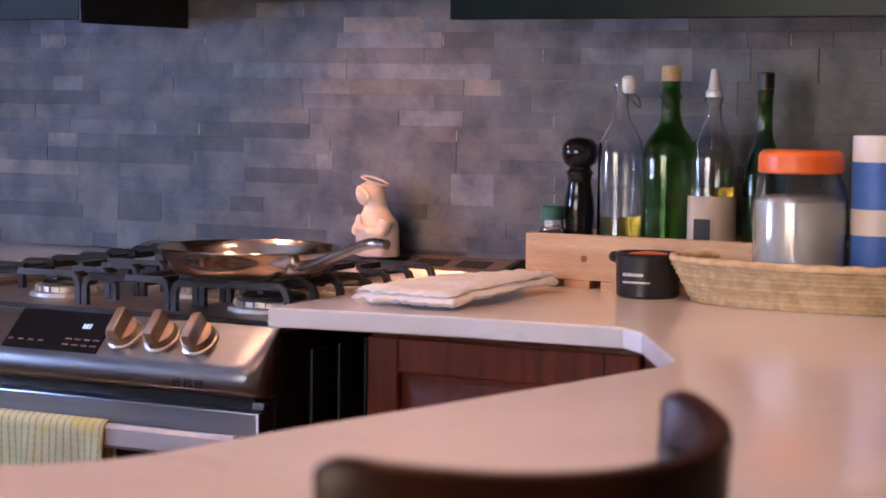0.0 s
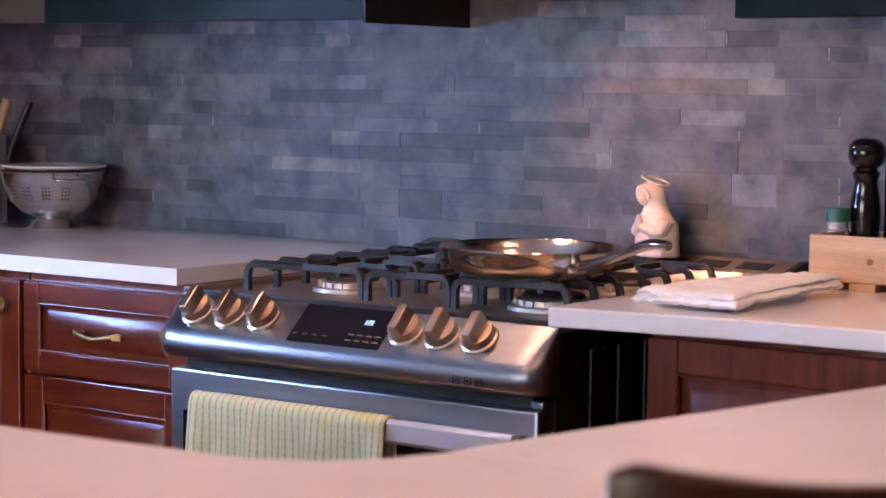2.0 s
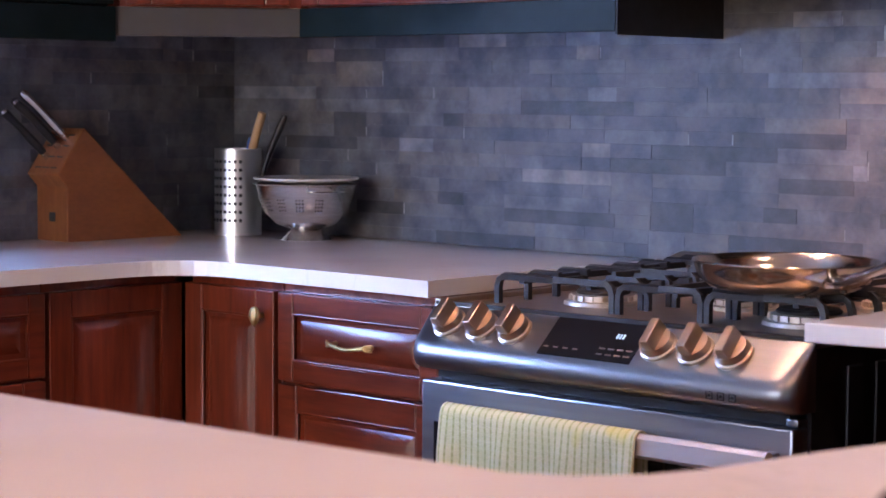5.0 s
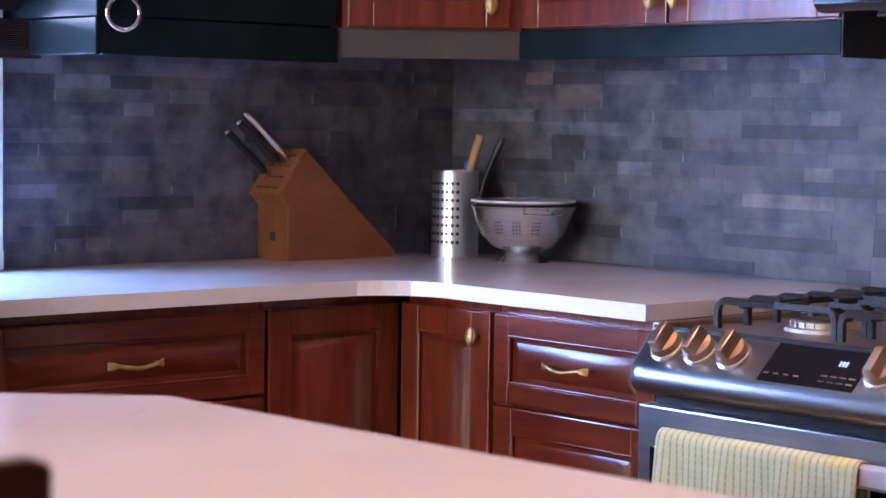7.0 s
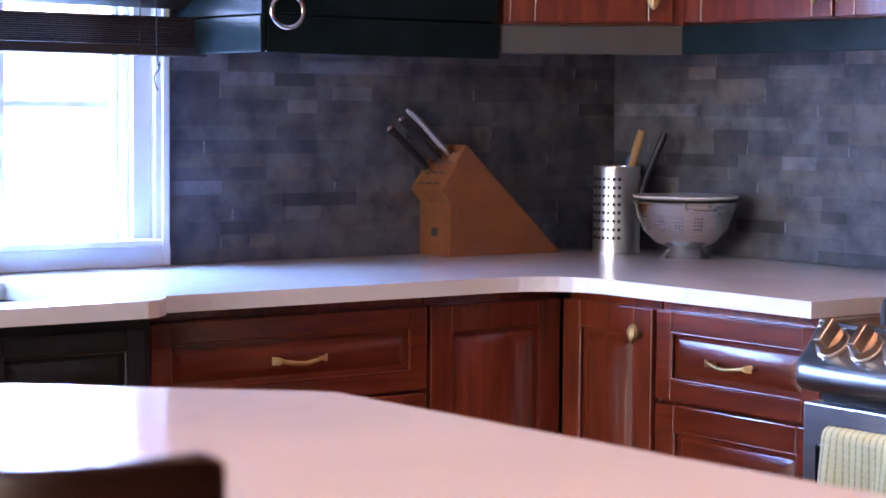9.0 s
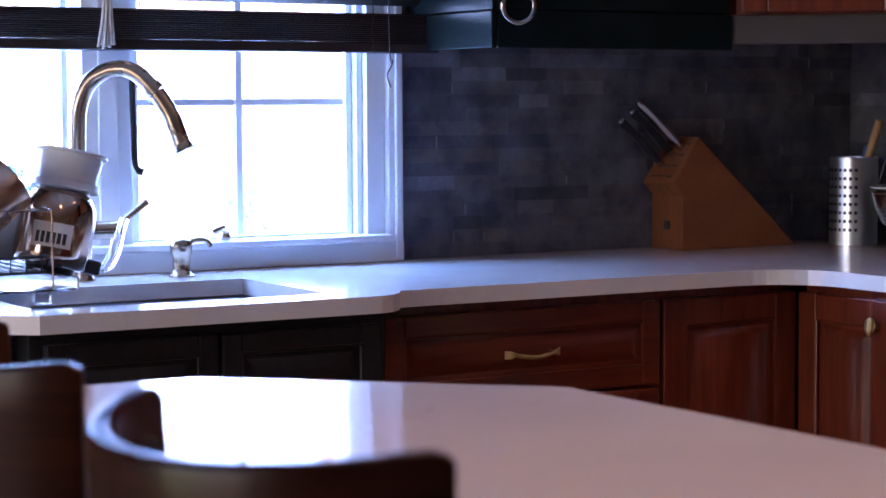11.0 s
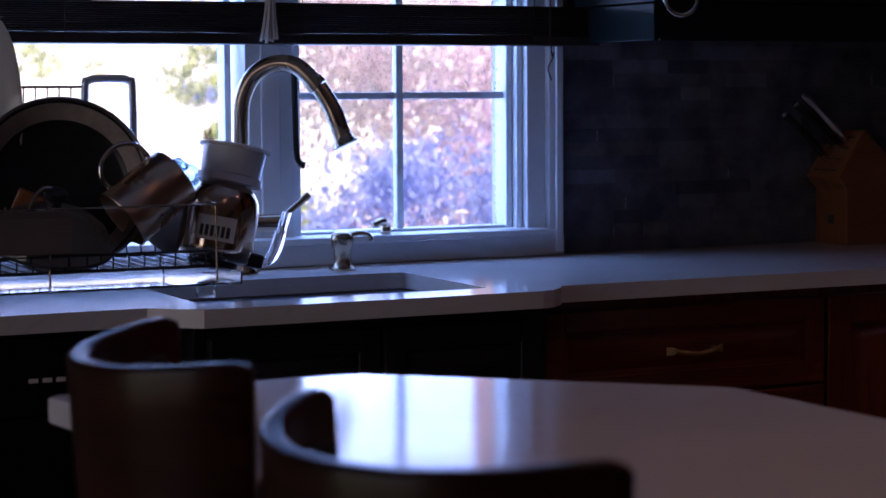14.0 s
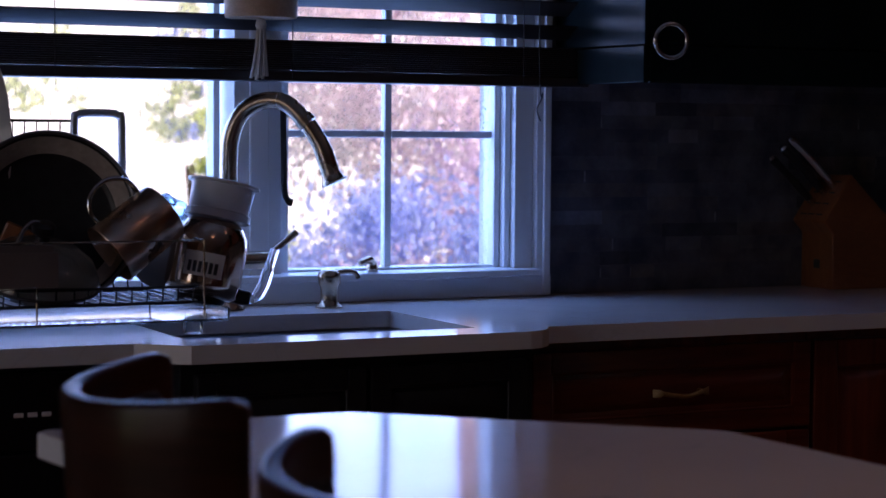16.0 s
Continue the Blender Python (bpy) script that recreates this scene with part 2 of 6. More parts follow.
M["spoon"] = material("light_spoon_wood", (0.46, 0.25, 0.11), 0.55, second=(0.56, 0.33, 0.16), scale=12, stretch=(6, 6, 1))
M["wicker"] = material("straw_wicker", (0.50, 0.34, 0.17), 0.6, second=(0.68, 0.50, 0.29), scale=60, vary=0.15)
M["cloth_white"] = material("white_terry_cloth", (0.80, 0.82, 0.86), 0.95, second=(0.86, 0.88, 0.91), scale=40, bump=0.5, bump_scale=320)
M["plastic_white"] = material("white_plastic", (0.72, 0.70, 0.69), 0.35, second=(0.76, 0.74, 0.73), scale=20)
M["plastic_black"] = material("black_plastic", (0.012, 0.012, 0.013), 0.35, scale=40)
M["orange"] = material("orange_plastic", (0.78, 0.13, 0.03), 0.38, second=(0.85, 0.18, 0.05), scale=30)
M["blue"] = material("blue_label", (0.04, 0.14, 0.50), 0.45, second=(0.06, 0.20, 0.60), scale=20)
M["cork"] = material("cork", (0.50, 0.33, 0.17), 0.85, second=(0.62, 0.44, 0.25), scale=150)
M["ceramic"] = material("white_ceramic", (0.72, 0.70, 0.68), 0.2, second=(0.77, 0.75, 0.73), scale=10)
M["plaster"] = material("pale_painted_plaster", (0.66, 0.50, 0.41), 0.6, second=(0.78, 0.66, 0.58), scale=22, bump=0.2)
M["rope"] = material("cotton_rope", (0.62, 0.57, 0.50), 0.9, second=(0.70, 0.65, 0.58), scale=120, bump=0.5)
M["paper"] = material("white_label", (0.70, 0.66, 0.62), 0.6, second=(0.76, 0.72, 0.68), scale=30)
M["paper_tan"] = material("tan_label", (0.55, 0.42, 0.30), 0.6, second=(0.62, 0.50, 0.38), scale=20)
M["ink"] = material("dark_print", (0.03, 0.03, 0.035), 0.6, scale=30)
M["lamp_blue"] = material("clock_glow", (0.3, 0.5, 0.7), 0.4)
M["lamp_blue"].node_tree.nodes["Principled BSDF"].inputs["Emission Color"].default_value = (0.45, 0.75, 1.0, 1)
M["lamp_blue"].node_tree.nodes["Principled BSDF"].inputs["Emission Strength"].default_value = 0.03


def leaf_material(name, colour, second):
    """Thin leaves that let part of the sun through."""
    m = material(name, colour, 0.5, second=second, scale=2.2, fine=18)
    nt = m.node_tree
    b = nt.nodes["Principled BSDF"]
    tl = nt.nodes.new("ShaderNodeBsdfTranslucent")
    nt.links.new(b.inputs["Base Color"].links[0].from_socket, tl.inputs["Color"])
    mix = nt.nodes.new("ShaderNodeMixShader")
    mix.inputs[0].default_value = 0.58
    nt.links.new(b.outputs[0], mix.inputs[1])
    nt.links.new(tl.outputs[0], mix.inputs[2])
    nt.links.new(mix.outputs[0], nt.nodes["Material Output"].inputs[0])
    return m


M["grass"] = material("lawn", (0.06, 0.11, 0.03), 0.9, second=(0.13, 0.19, 0.06), scale=3, fine=30)
M["leaf_purple"] = leaf_material("plum_leaves", (0.62, 0.50, 0.68), (0.84, 0.73, 0.87))
M["leaf_pink"] = leaf_material("pale_pink_leaves", (0.86, 0.74, 0.80), (0.96, 0.90, 0.92))
M["leaf_blue"] = leaf_material("blue_green_leaves", (0.34, 0.44, 0.78), (0.54, 0.62, 0.92))
M["leaf_pale"] = leaf_material("sunlit_yellow_green_leaves", (0.74, 0.80, 0.52), (0.92, 0.94, 0.76))
M["leaf_green"] = leaf_material("green_leaves", (0.48, 0.56, 0.22), (0.70, 0.76, 0.40))
M["bark"] = material("bark", (0.10, 0.07, 0.05), 0.9, second=(0.16, 0.12, 0.09), scale=14, bump=0.6)


def glass_material(name, colour, rough=0.0, tint=0.0):
    m = bpy.data.materials.new(name)
    m.use_nodes = True
    b = m.node_tree.nodes["Principled BSDF"]
    b.inputs["Base Color"].default_value = (*colour, 1)
    b.inputs["Roughness"].default_value = rough
    b.inputs["Transmission Weight"].default_value = 1.0
    b.inputs["IOR"].default_value = 1.45
    return m


M["glass"] = glass_material("clear_glass", (0.92, 0.95, 0.95))
M["smoked_glass"] = glass_material("smoked_glass", (0.60, 0.63, 0.66), 0.04)
M["glass_green"] = glass_material("green_glass", (0.16, 0.42, 0.13), 0.03)
M["glass_oil"] = glass_material("golden_oil", (0.72, 0.50, 0.10), 0.02)
M["glass_blue"] = glass_material("pale_blue_plastic", (0.45, 0.68, 0.86), 0.25)
M["acrylic"] = glass_material("clear_acrylic", (0.93, 0.95, 0.97), 0.05)


def pane_material():
    m = bpy.data.materials.new("window_pane")
    m.use_nodes = True
    nt = m.node_tree
    nt.nodes.remove(nt.nodes["Principled BSDF"])
    tr = nt.nodes.new("ShaderNodeBsdfTransparent")
    gl = nt.nodes.new("ShaderNodeBsdfGlossy")
    gl.inputs["Roughness"].default_value = 0.02
    df = nt.nodes.new("ShaderNodeBsdfDiffuse")
    df.inputs["Color"].default_value = (0.8, 0.82, 0.85, 1)
    tc = nt.nodes.new("ShaderNodeTexCoord")
    nz = nt.nodes.new("ShaderNodeTexNoise")
    nz.inputs["Scale"].default_value, nz.inputs["Detail"].default_value = 210, 2
    nt.links.new(tc.outputs["Object"], nz.inputs["Vector"])
    mr = nt.nodes.new("ShaderNodeMapRange")
    mr.inputs[1].default_value, mr.inputs[2].default_value, mr.inputs[3].default_value, mr.inputs[4].default_value = 0.635, 0.69, 0.0, 0.7
    nt.links.new(nz.outputs["Fac"], mr.inputs[0])
    a, b = nt.nodes.new("ShaderNodeMixShader"), nt.nodes.new("ShaderNodeMixShader")
    nt.links.new(mr.outputs[0], a.inputs[0])
    nt.links.new(tr.outputs[0], a.inputs[1])
    nt.links.new(df.outputs[0], a.inputs[2])
    b.inputs[0].default_value = 0.05
    nt.links.new(a.outputs[0], b.inputs[1])
    nt.links.new(gl.outputs[0], b.inputs[2])
    nt.links.new(b.outputs[0], nt.nodes["Material Output"].inputs[0])
    return m


M["pane"] = pane_material()


def towel_material():
    """Yellow-green dish towel with narrow woven stripes and small dashes."""
    m = material("striped_towel", (0.60, 0.60, 0.34), 0.95, second=(0.67, 0.66, 0.42), scale=30, bump=0.6, bump_scale=260)
    nt = m.node_tree
    b = nt.nodes["Principled BSDF"]
    old = b.inputs["Base Color"].links[0].from_socket
    tc = nt.nodes.new("ShaderNodeTexCoord")
    wv = nt.nodes.new("ShaderNodeTexWave")
    wv.wave_type, wv.bands_direction = "BANDS", "X"
    wv.inputs["Scale"].default_value, wv.inputs["Distortion"].default_value = 23.0, 0.5
    nt.links.new(tc.outputs["Object"], wv.inputs["Vector"])
    mr = nt.nodes.new("ShaderNodeMapRange")
    mr.inputs[1].default_value, mr.inputs[2].default_value, mr.inputs[3].default_value, mr.inputs[4].default_value = 0.70, 0.92, 0.0, 1.0
    nt.links.new(wv.outputs["Fac"], mr.inputs[0])
    # the stripes are rows of short woven dashes
    dash = nt.nodes.new("ShaderNodeTexWave")
    dash.wave_type, dash.bands_direction = "BANDS", "Z"
    dash.inputs["Scale"].default_value, dash.inputs["Distortion"].default_value = 26.0, 1.5
    nt.links.new(tc.outputs["Object"], dash.inputs["Vector"])
    dmr = nt.nodes.new("ShaderNodeMapRange")
    dmr.inputs[1].default_value, dmr.inputs[2].default_value, dmr.inputs[3].default_value, dmr.inputs[4].default_value = 0.3, 0.6, 0.60, 0.95
    nt.links.new(dash.outputs["Fac"], dmr.inputs[0])
    dm = nt.nodes.new("ShaderNodeMath")
    dm.operation = "MULTIPLY"
    nt.links.new(mr.outputs[0], dm.inputs[0])
    nt.links.new(dmr.outputs[0], dm.inputs[1])
    mix = nt.nodes.new("ShaderNodeMix")
    mix.data_type = "RGBA"
    mix.inputs["B"].default_value = (0.36, 0.40, 0.16, 1)
    nt.links.new(dm.outputs[0], mix.inputs["Factor"])
    nt.links.new(old, mix.inputs["A"])
    nz = nt.nodes.new("ShaderNodeTexNoise")
    nz.inputs["Scale"].default_value = 7
    nt.links.new(tc.outputs["Object"], nz.inputs["Vector"])
    m2 = nt.nodes.new("ShaderNodeMapRange")
    m2.inputs[1].default_value, m2.inputs[2].default_value, m2.inputs[3].default_value, m2.inputs[4].default_value = 0.66, 0.72, 0.0, 0.8
    nt.links.new(nz.outputs["Fac"], m2.inputs[0])
    mix2 = nt.nodes.new("ShaderNodeMix")
    mix2.data_type = "RGBA"
    mix2.inputs["B"].default_value = (0.72, 0.62, 0.10, 1)
    nt.links.new(m2.outputs[0], mix2.inputs["Factor"])
    nt.links.new(mix.outputs["Result"], mix2.inputs["A"])
    nt.links.new(mix2.outputs["Result"], b.inputs["Base Color"])
    return m


M["towel"] = towel_material()


# ---- mesh helpers ----
def box(x0, x1, y0, y1, z0, z1, bevel=0.0, seg=2, bm=None):
    b = bmesh.new()
    bmesh.ops.create_cube(b, size=1.0)
    for v in b.verts:
        v.co = Vector((x0 + (v.co.x + .5) * (x1 - x0), y0 + (v.co.y + .5) * (y1 - y0), z0 + (v.co.z + .5) * (z1 - z0)))
    if bevel:
        bmesh.ops.bevel(b, geom=b.edges[:], offset=bevel, segments=seg, profile=0.5, affect="EDGES")
    return join(bm, b)


def join(bm, b):
    if bm is None:
        return b
    me = bpy.data.meshes.new("tmp")
    b.to_mesh(me)
    b.free()
    bm.from_mesh(me)
    bpy.data.meshes.remove(me)
    return bm


def moved(b, m):
    b.transform(m)
    return b


def lathe(profile, n=40, bm=None, close=True):
    """Turns (radius, z) pairs round the z axis."""
    b = bmesh.new()
    rings = []
    for r, z in profile:
        if r < 1e-5:
            rings.append([b.verts.new((0, 0, z))])
        else:
            rings.append([b.verts.new((r * math.cos(2 * math.pi * i / n), r * math.sin(2 * math.pi * i / n), z)) for i in range(n)])
    for a, c in zip(rings, rings[1:]):
        for i in range(n):
            j = (i + 1) % n
            if len(a) == 1 and len(c) == 1:
                continue
            if len(a) == 1:
                b.faces.new((a[0], c[j], c[i]))
            elif len(c) == 1:
                b.faces.new((a[i], a[j], c[0]))
            else:
                b.faces.new((a[i], a[j], c[j], c[i]))
    bmesh.ops.recalc_face_normals(b, faces=b.faces[:])
    return join(bm, b)


def tube(points, radius, n=10, bm=None, closed=False):
    """A round bar along points; radius may be a list."""
    b = bmesh.new()
    pts = [Vector(p) for p in points]
    rad = radius if isinstance(radius, (list, tuple)) else [radius] * len(pts)
    rings, up = [], None
    for i, p in enumerate(pts):
        if closed:
            d = pts[(i + 1) % len(pts)] - pts[i - 1]
        else:
            d = pts[min(i + 1, len(pts) - 1)] - pts[max(i - 1, 0)]
        d.normalize()
        if up is None:
            up = d.orthogonal().normalized()
        up = (up - d * up.dot(d)).normalized()
        side = d.cross(up)
        rings.append([b.verts.new(p + (up * math.cos(2 * math.pi * k / n) + side * math.sin(2 * math.pi * k / n)) * rad[i]) for k in range(n)])
    pairs = list(zip(rings, rings[1:])) + ([(rings[-1], rings[0])] if closed else [])
    for a, c in pairs:
        for k in range(n):
            b.faces.new((a[k], a[(k + 1) % n], c[(k + 1) % n], c[k]))
    if not closed:
        b.faces.new(rings[0][::-1])
        b.faces.new(rings[-1])
    bmesh.ops.recalc_face_normals(b, faces=b.faces[:])
    return join(bm, b)


def prism(poly, z0, z1, bevel=0.0, bm=None, seg=2):
    """A slab with the outline poly (x, y)."""
    b = bmesh.new()
    lo = [b.verts.new((x, y, z0)) for x, y in poly]
    hi = [b.verts.new((x, y, z1)) for x, y in poly]
    b.faces.new(lo[::-1])
    top = b.faces.new(hi)
    n = len(poly)
    for i in range(n):
        b.faces.new((lo[i], lo[(i + 1) % n], hi[(i + 1) % n], hi[i]))
    bmesh.ops.recalc_face_normals(b, faces=b.faces[:])
    if bevel:
        bmesh.ops.bevel(b, geom=[e for e in b.edges if abs(e.verts[0].co.z - e.verts[1].co.z) < 1e-6], offset=bevel, segments=seg, profile=0.5, affect="EDGES")
    return join(bm, b)


def extrude_x(profile, x0, x1, bevel=0.0, bm=None):
    """A bar along x with the outline profile (y, z)."""
    b = prism([(y, z) for y, z in profile], x0, x1)
    for v in b.verts:
        v.co = Vector((v.co.z, v.co.x, v.co.y))
    bmesh.ops.recalc_face_normals(b, faces=b.faces[:])
    if bevel:
        bmesh.ops.bevel(b, geom=b.edges[:], offset=bevel, segments=2, profile=0.5, affect="EDGES")
    return join(bm, b)


def arc(cx, cy, r, a0, a1, n=8):
    return [(cx + r * math.cos(radians(a0 + (a1 - a0) * i / n)), cy + r * math.sin(radians(a0 + (a1 - a0) * i / n))) for i in range(n + 1)]


def curve_points(pts, n=8):
    """A smooth line through pts."""
    pts = [Vector(p) for p in pts]
    out = []
    for i in range(len(pts) - 1):
        p0, p1, p2, p3 = pts[max(i - 1, 0)], pts[i], pts[i + 1], pts[min(i + 2, len(pts) - 1)]
        for k in range(n):
            t = k / n
            out.append(0.5 * (2 * p1 + (p2 - p0) * t + (2 * p0 - 5 * p1 + 4 * p2 - p3) * t * t + (3 * p1 - p0 - 3 * p2 + p3) * t ** 3))
    return out + [pts[-1]]


def mesh_of(name, bm, mat, smooth=None):
    me = bpy.data.meshes.new(name)
    bm.normal_update()
    bm.to_mesh(me)
    bm.free()
    me.materials.append(mat)
    if smooth is not None:
        me.set_sharp_from_angle(angle=radians(smooth))
        for p in me.polygons:
            p.use_smooth = True
    return me


def thing(name, at, label, category, group="", rz=0.0):
    ob = new(name)
    ob.empty_display_size = 0.05
    ob.matrix_world = pose(*at, 0, 0, rz)
    return tagged(ob, label, category, group)


def part(name, bm, mat, parent, label="", smooth=20, world=False):
    """One mesh under a thing or part; world: the mesh is in world coordinates."""
    if world:
        root = parent
        m = Matrix.Identity(4)
        while root is not None:
            m = root.matrix_basis @ m
            root = root.parent
        bm.transform(m.inverted())
    ob = new(name, mesh_of(name, bm, mat, smooth))
    ob.parent = parent
    if label:
        ob["label"] = label
    return ob


def single(name, bm, mat, label, category, group="", smooth=20, at=None):
    """A thing that is one mesh, with its origin at its base."""
    if at is None:
        lo = [min(v.co[k] for v in bm.verts) for k in range(3)]
        hi = [max(v.co[k] for v in bm.verts) for k in range(3)]
        at = ((lo[0] + hi[0]) / 2, (lo[1] + hi[1]) / 2, lo[2])
    bm.transform(Matrix.Translation([-a for a in at]))
    ob = new(name, mesh_of(name, bm, mat, smooth))
    ob.location = at
    return tagged(ob, label, category, group)


def setting(name, bm, mat, label, category, smooth=None):
    ob = new(name, mesh_of(name, bm, mat, smooth))
    return tagged(ob, label, category, kind="structure")


# ---- room ----
CT, CB = 0.914, 0.884            # top and underside of the worktops
CEIL = 2.45
DS, DK = -0.685, 0.677           # front edges of the worktops: north run, sink
RX, RY = 6.2, -6.4               # east and south ends of the room

# window opening in the west wall
WY0, WY1, WZ0, WZ1 = -2.505, -1.285, 0.955, 2.05

bm = box(-0.16, 0, WY1, 0.16, 0, CEIL)
box(-0.16, 0, RY, WY0, 0, CEIL, bm=bm)
box(-0.16, 0, WY0, WY1, 0, WZ0, bm=bm)
box(-0.16, 0, WY0, WY1, WZ1, CEIL, bm=bm)
wall_w = setting("wall_west", bm, M["wall_paint"], "painted wall with a kitchen window over the sink", "wall")
wall_n = setting("wall_north", box(0, RX + 0.16, 0, 0.16, 0, CEIL), M["wall_paint"], "painted wall behind the cooker and worktops", "wall")
setting("wall_east", box(RX, RX + 0.16, RY, 0, 0, CEIL), M["wall_paint"], "plain painted wall of the room", "wall")
# the opening in this unseen wall is assumed, made for the fill lamp
bm = box(-0.16, 0.55, RY - 0.16, RY, 0, CEIL)
box(3.25, RX + 0.16, RY - 0.16, RY, 0, CEIL, bm=bm)
box(0.55, 3.25, RY - 0.16, RY, 2.3, CEIL, bm=bm)
box(0.55, 3.25, RY - 0.16, RY, 0, 0.3, bm=bm)
setting("wall_south", bm, M["wall_paint"], "plain painted wall with a wide opening added for fill light", "wall")
setting("ceiling", box(-0.16, RX + 0.16, RY - 0.16, 0.16, CEIL, CEIL + 0.12), M["ceiling_paint"], "plain pale ceiling", "ceiling")
setting("floor", box(-0.16, RX + 0.16, RY - 0.16, 0.16, -0.1, 0), M["floor_wood"], "brown wooden floor", "floor")
bmg = box(-90, -0.17, -60, 60, -0.5, -0.35)
setting("ground", bmg, M["grass"], "green lawn outside the window", "ground")

# worktops
# the sink's cut-out is taken from the slab
SX0, SX1, SY0, SY1 = 0.235, 0.585, -2.24, -1.715


def worktop_with_sink():
    """The slab as strips round the basin's opening."""
    bm = prism([(0.004, -0.004)] + [(0.004, SY1), (SX1, SY1), (0.677, SY1), (0.677, -1.655), (0.668, -1.628), (0.640, -1.600), (0.612, -1.585), (0.612, -0.86)] +
               [p for p in arc(0.752, -0.825, 0.14, 180, 90, 8)[1:]] + [(1.283, DS), (1.283, -0.004)], CB, CT)
    prism([(0.004, SY1), (0.004, SY0), (SX0, SY0), (SX0, SY1)], CB, CT, bm=bm)
    prism([(SX1, SY1), (SX1, SY0), (0.677, SY0), (0.677, SY1)], CB, CT, bm=bm)
    prism([(0.004, SY0), (0.004, -3.4), (0.612, -3.4), (0.612, -2.335), (0.677, -2.262), (0.677, SY0)], CB, CT, bm=bm)
    bmesh.ops.remove_doubles(bm, verts=bm.verts[:], dist=1e-4)
    return bm


single("worktop", worktop_with_sink(), M["quartz"], "white quartz corner worktop with faint veins and a sink cut-out", "worktop", smooth=None, at=(0.3, -0.3, CB))
pen = [(2.105, -0.004), (2.105, -0.757), (2.40, -0.715), (2.655, -0.702), (2.700, -0.745), (2.838, -0.985), (2.842, -1.05), (2.757, -1.40), (2.690, -1.66)] + \
    [(2.662, -1.81), (2.640, -1.865), (2.600, -1.915), (2.545, -1.945)] + [(2.30, -1.965), (1.790, -1.990), (1.755, -1.992), (1.735, -2.008), (1.443, -2.325), (1.440, -2.35),
     (1.440, -2.700), (1.455, -2.712), (1.62, -2.690), (2.20, -2.66), (2.62, -2.58), (2.92, -2.36), (3.07, -2.08), (3.20, -1.78), (3.31, -1.64), (3.42, -1.3), (3.45, -0.004)]
single("worktop", prism(pen[::-1], CB, CT, 0.003), M["quartz"], "white quartz breakfast bar worktop curving round the kitchen", "worktop", smooth=None)


# ---- cabinets ----
def raised_front(w, h, parent, name, mat, at, rz, arched=False):
    """A door or drawer front in local x (width) and z (height), facing -y, with a frame, a moulded step and a raised field."""
    T, S = 0.022, min(0.052, h * 0.24)
    b2 = box(S - 0.004, w - S + 0.004, 0.011, T - 0.002, S - 0.004, h - S + 0.004)
    i, j = 0.012, 0.030
    x0, x1, z0, z1 = S, w - S, S, h - S
    v = [b2.verts.new(p) for p in ((x0 + i, 0.0108, z0 + i), (x1 - i, 0.0108, z0 + i), (x1 - i, 0.0108, z1 - i), (x0 + i, 0.0108, z1 - i),
                                   (x0 + j, 0.003, z0 + j), (x1 - j, 0.003, z0 + j), (x1 - j, 0.003, z1 - j), (x0 + j, 0.003, z1 - j))]
    for k in range(4):
        b2.faces.new((v[k], v[4 + k], v[4 + (k + 1) % 4], v[(k + 1) % 4]))
    b2.faces.new(v[4:][::-1])
    bmesh.ops.recalc_face_normals(b2, faces=b2.faces[:])
    ob = new(name, mesh_of(name, b2, mat, 25))
    ob.parent = parent
    for nm, q in (("stile", (0, S, 0, T, 0, h)), ("stile", (w - S, w, 0, T, 0, h)), ("rail", (S + 0.0004, w - S - 0.0004, 0.0006, T, 0, S)), ("rail", (S + 0.0004, w - S - 0.0004, 0.0006, T, h - S, h))):
        p = new(nm, mesh_of(nm, box(*q, 0.003), mat, 15))
        p.parent = ob
    # thin bead round the opening
    b3 = bmesh.new()
    for q in ((x0, z0, x1, z0), (x1, z0, x1, z1), (x1, z1, x0, z1), (x0, z1, x0, z0)):
        tube([(q[0], 0.003, q[1]), (q[2], 0.003, q[3])], 0.0035, 6, bm=b3)
    p = new("bead", mesh_of("bead", b3, mat, 60))
    p.parent = ob
    return ob


def bow_handle(parent, x, z):
    """Brass bow handle with shell ends, on a front's local plane."""
    bm = tube(curve_points([(x - 0.048, 0.0, z), (x - 0.044, -0.020, z), (x - 0.020, -0.027, z - 0.004), (x, -0.028, z - 0.006), (x + 0.020, -0.027, z - 0.004), (x + 0.044, -0.020, z), (x + 0.048, 0.0, z)], 5), 0.0042, 10)
    for s in (-1, 1):
        for k in range(-2, 3):
            tube([(x + s * 0.060, -0.014, z + k * 0.0030), (x + s * 0.051, -0.022, z + k * 0.0024), (x + s * 0.040, -0.022, z)], [0.0018, 0.0030, 0.0030], 8, bm=bm)
    ob = new("handle", mesh_of("handle", bm, M["brass"], 50))
    ob["label"] = "brass bow handle with shell ends"
    ob.parent = parent
    return ob


def shell_knob(parent, x, z):
    """Oval brass knob with fanned ribs on a short stem."""
    bm = tube([(x, 0.002, z), (x, -0.014, z)], 0.006, 10)
    b = bmesh.new()
    bmesh.ops.create_uvsphere(b, u_segments=48, v_segments=14, radius=1.0)
    for v in b.verts:
        rib = 1 + 0.10 * math.cos(8 * math.atan2(v.co.y, v.co.x)) * (1 - abs(v.co.z))
        v.co = Vector((x + 0.0125 * rib * v.co.x * (1 + 0.25 * v.co.z), -0.020 + 0.0085 * rib * v.co.y, z + 0.0195 * v.co.z))
    join(bm, b)
    ob = new("knob", mesh_of("knob", bm, M["brass"], 50))
    ob["label"] = "ribbed brass shell knob"
    ob.parent = parent
    return ob


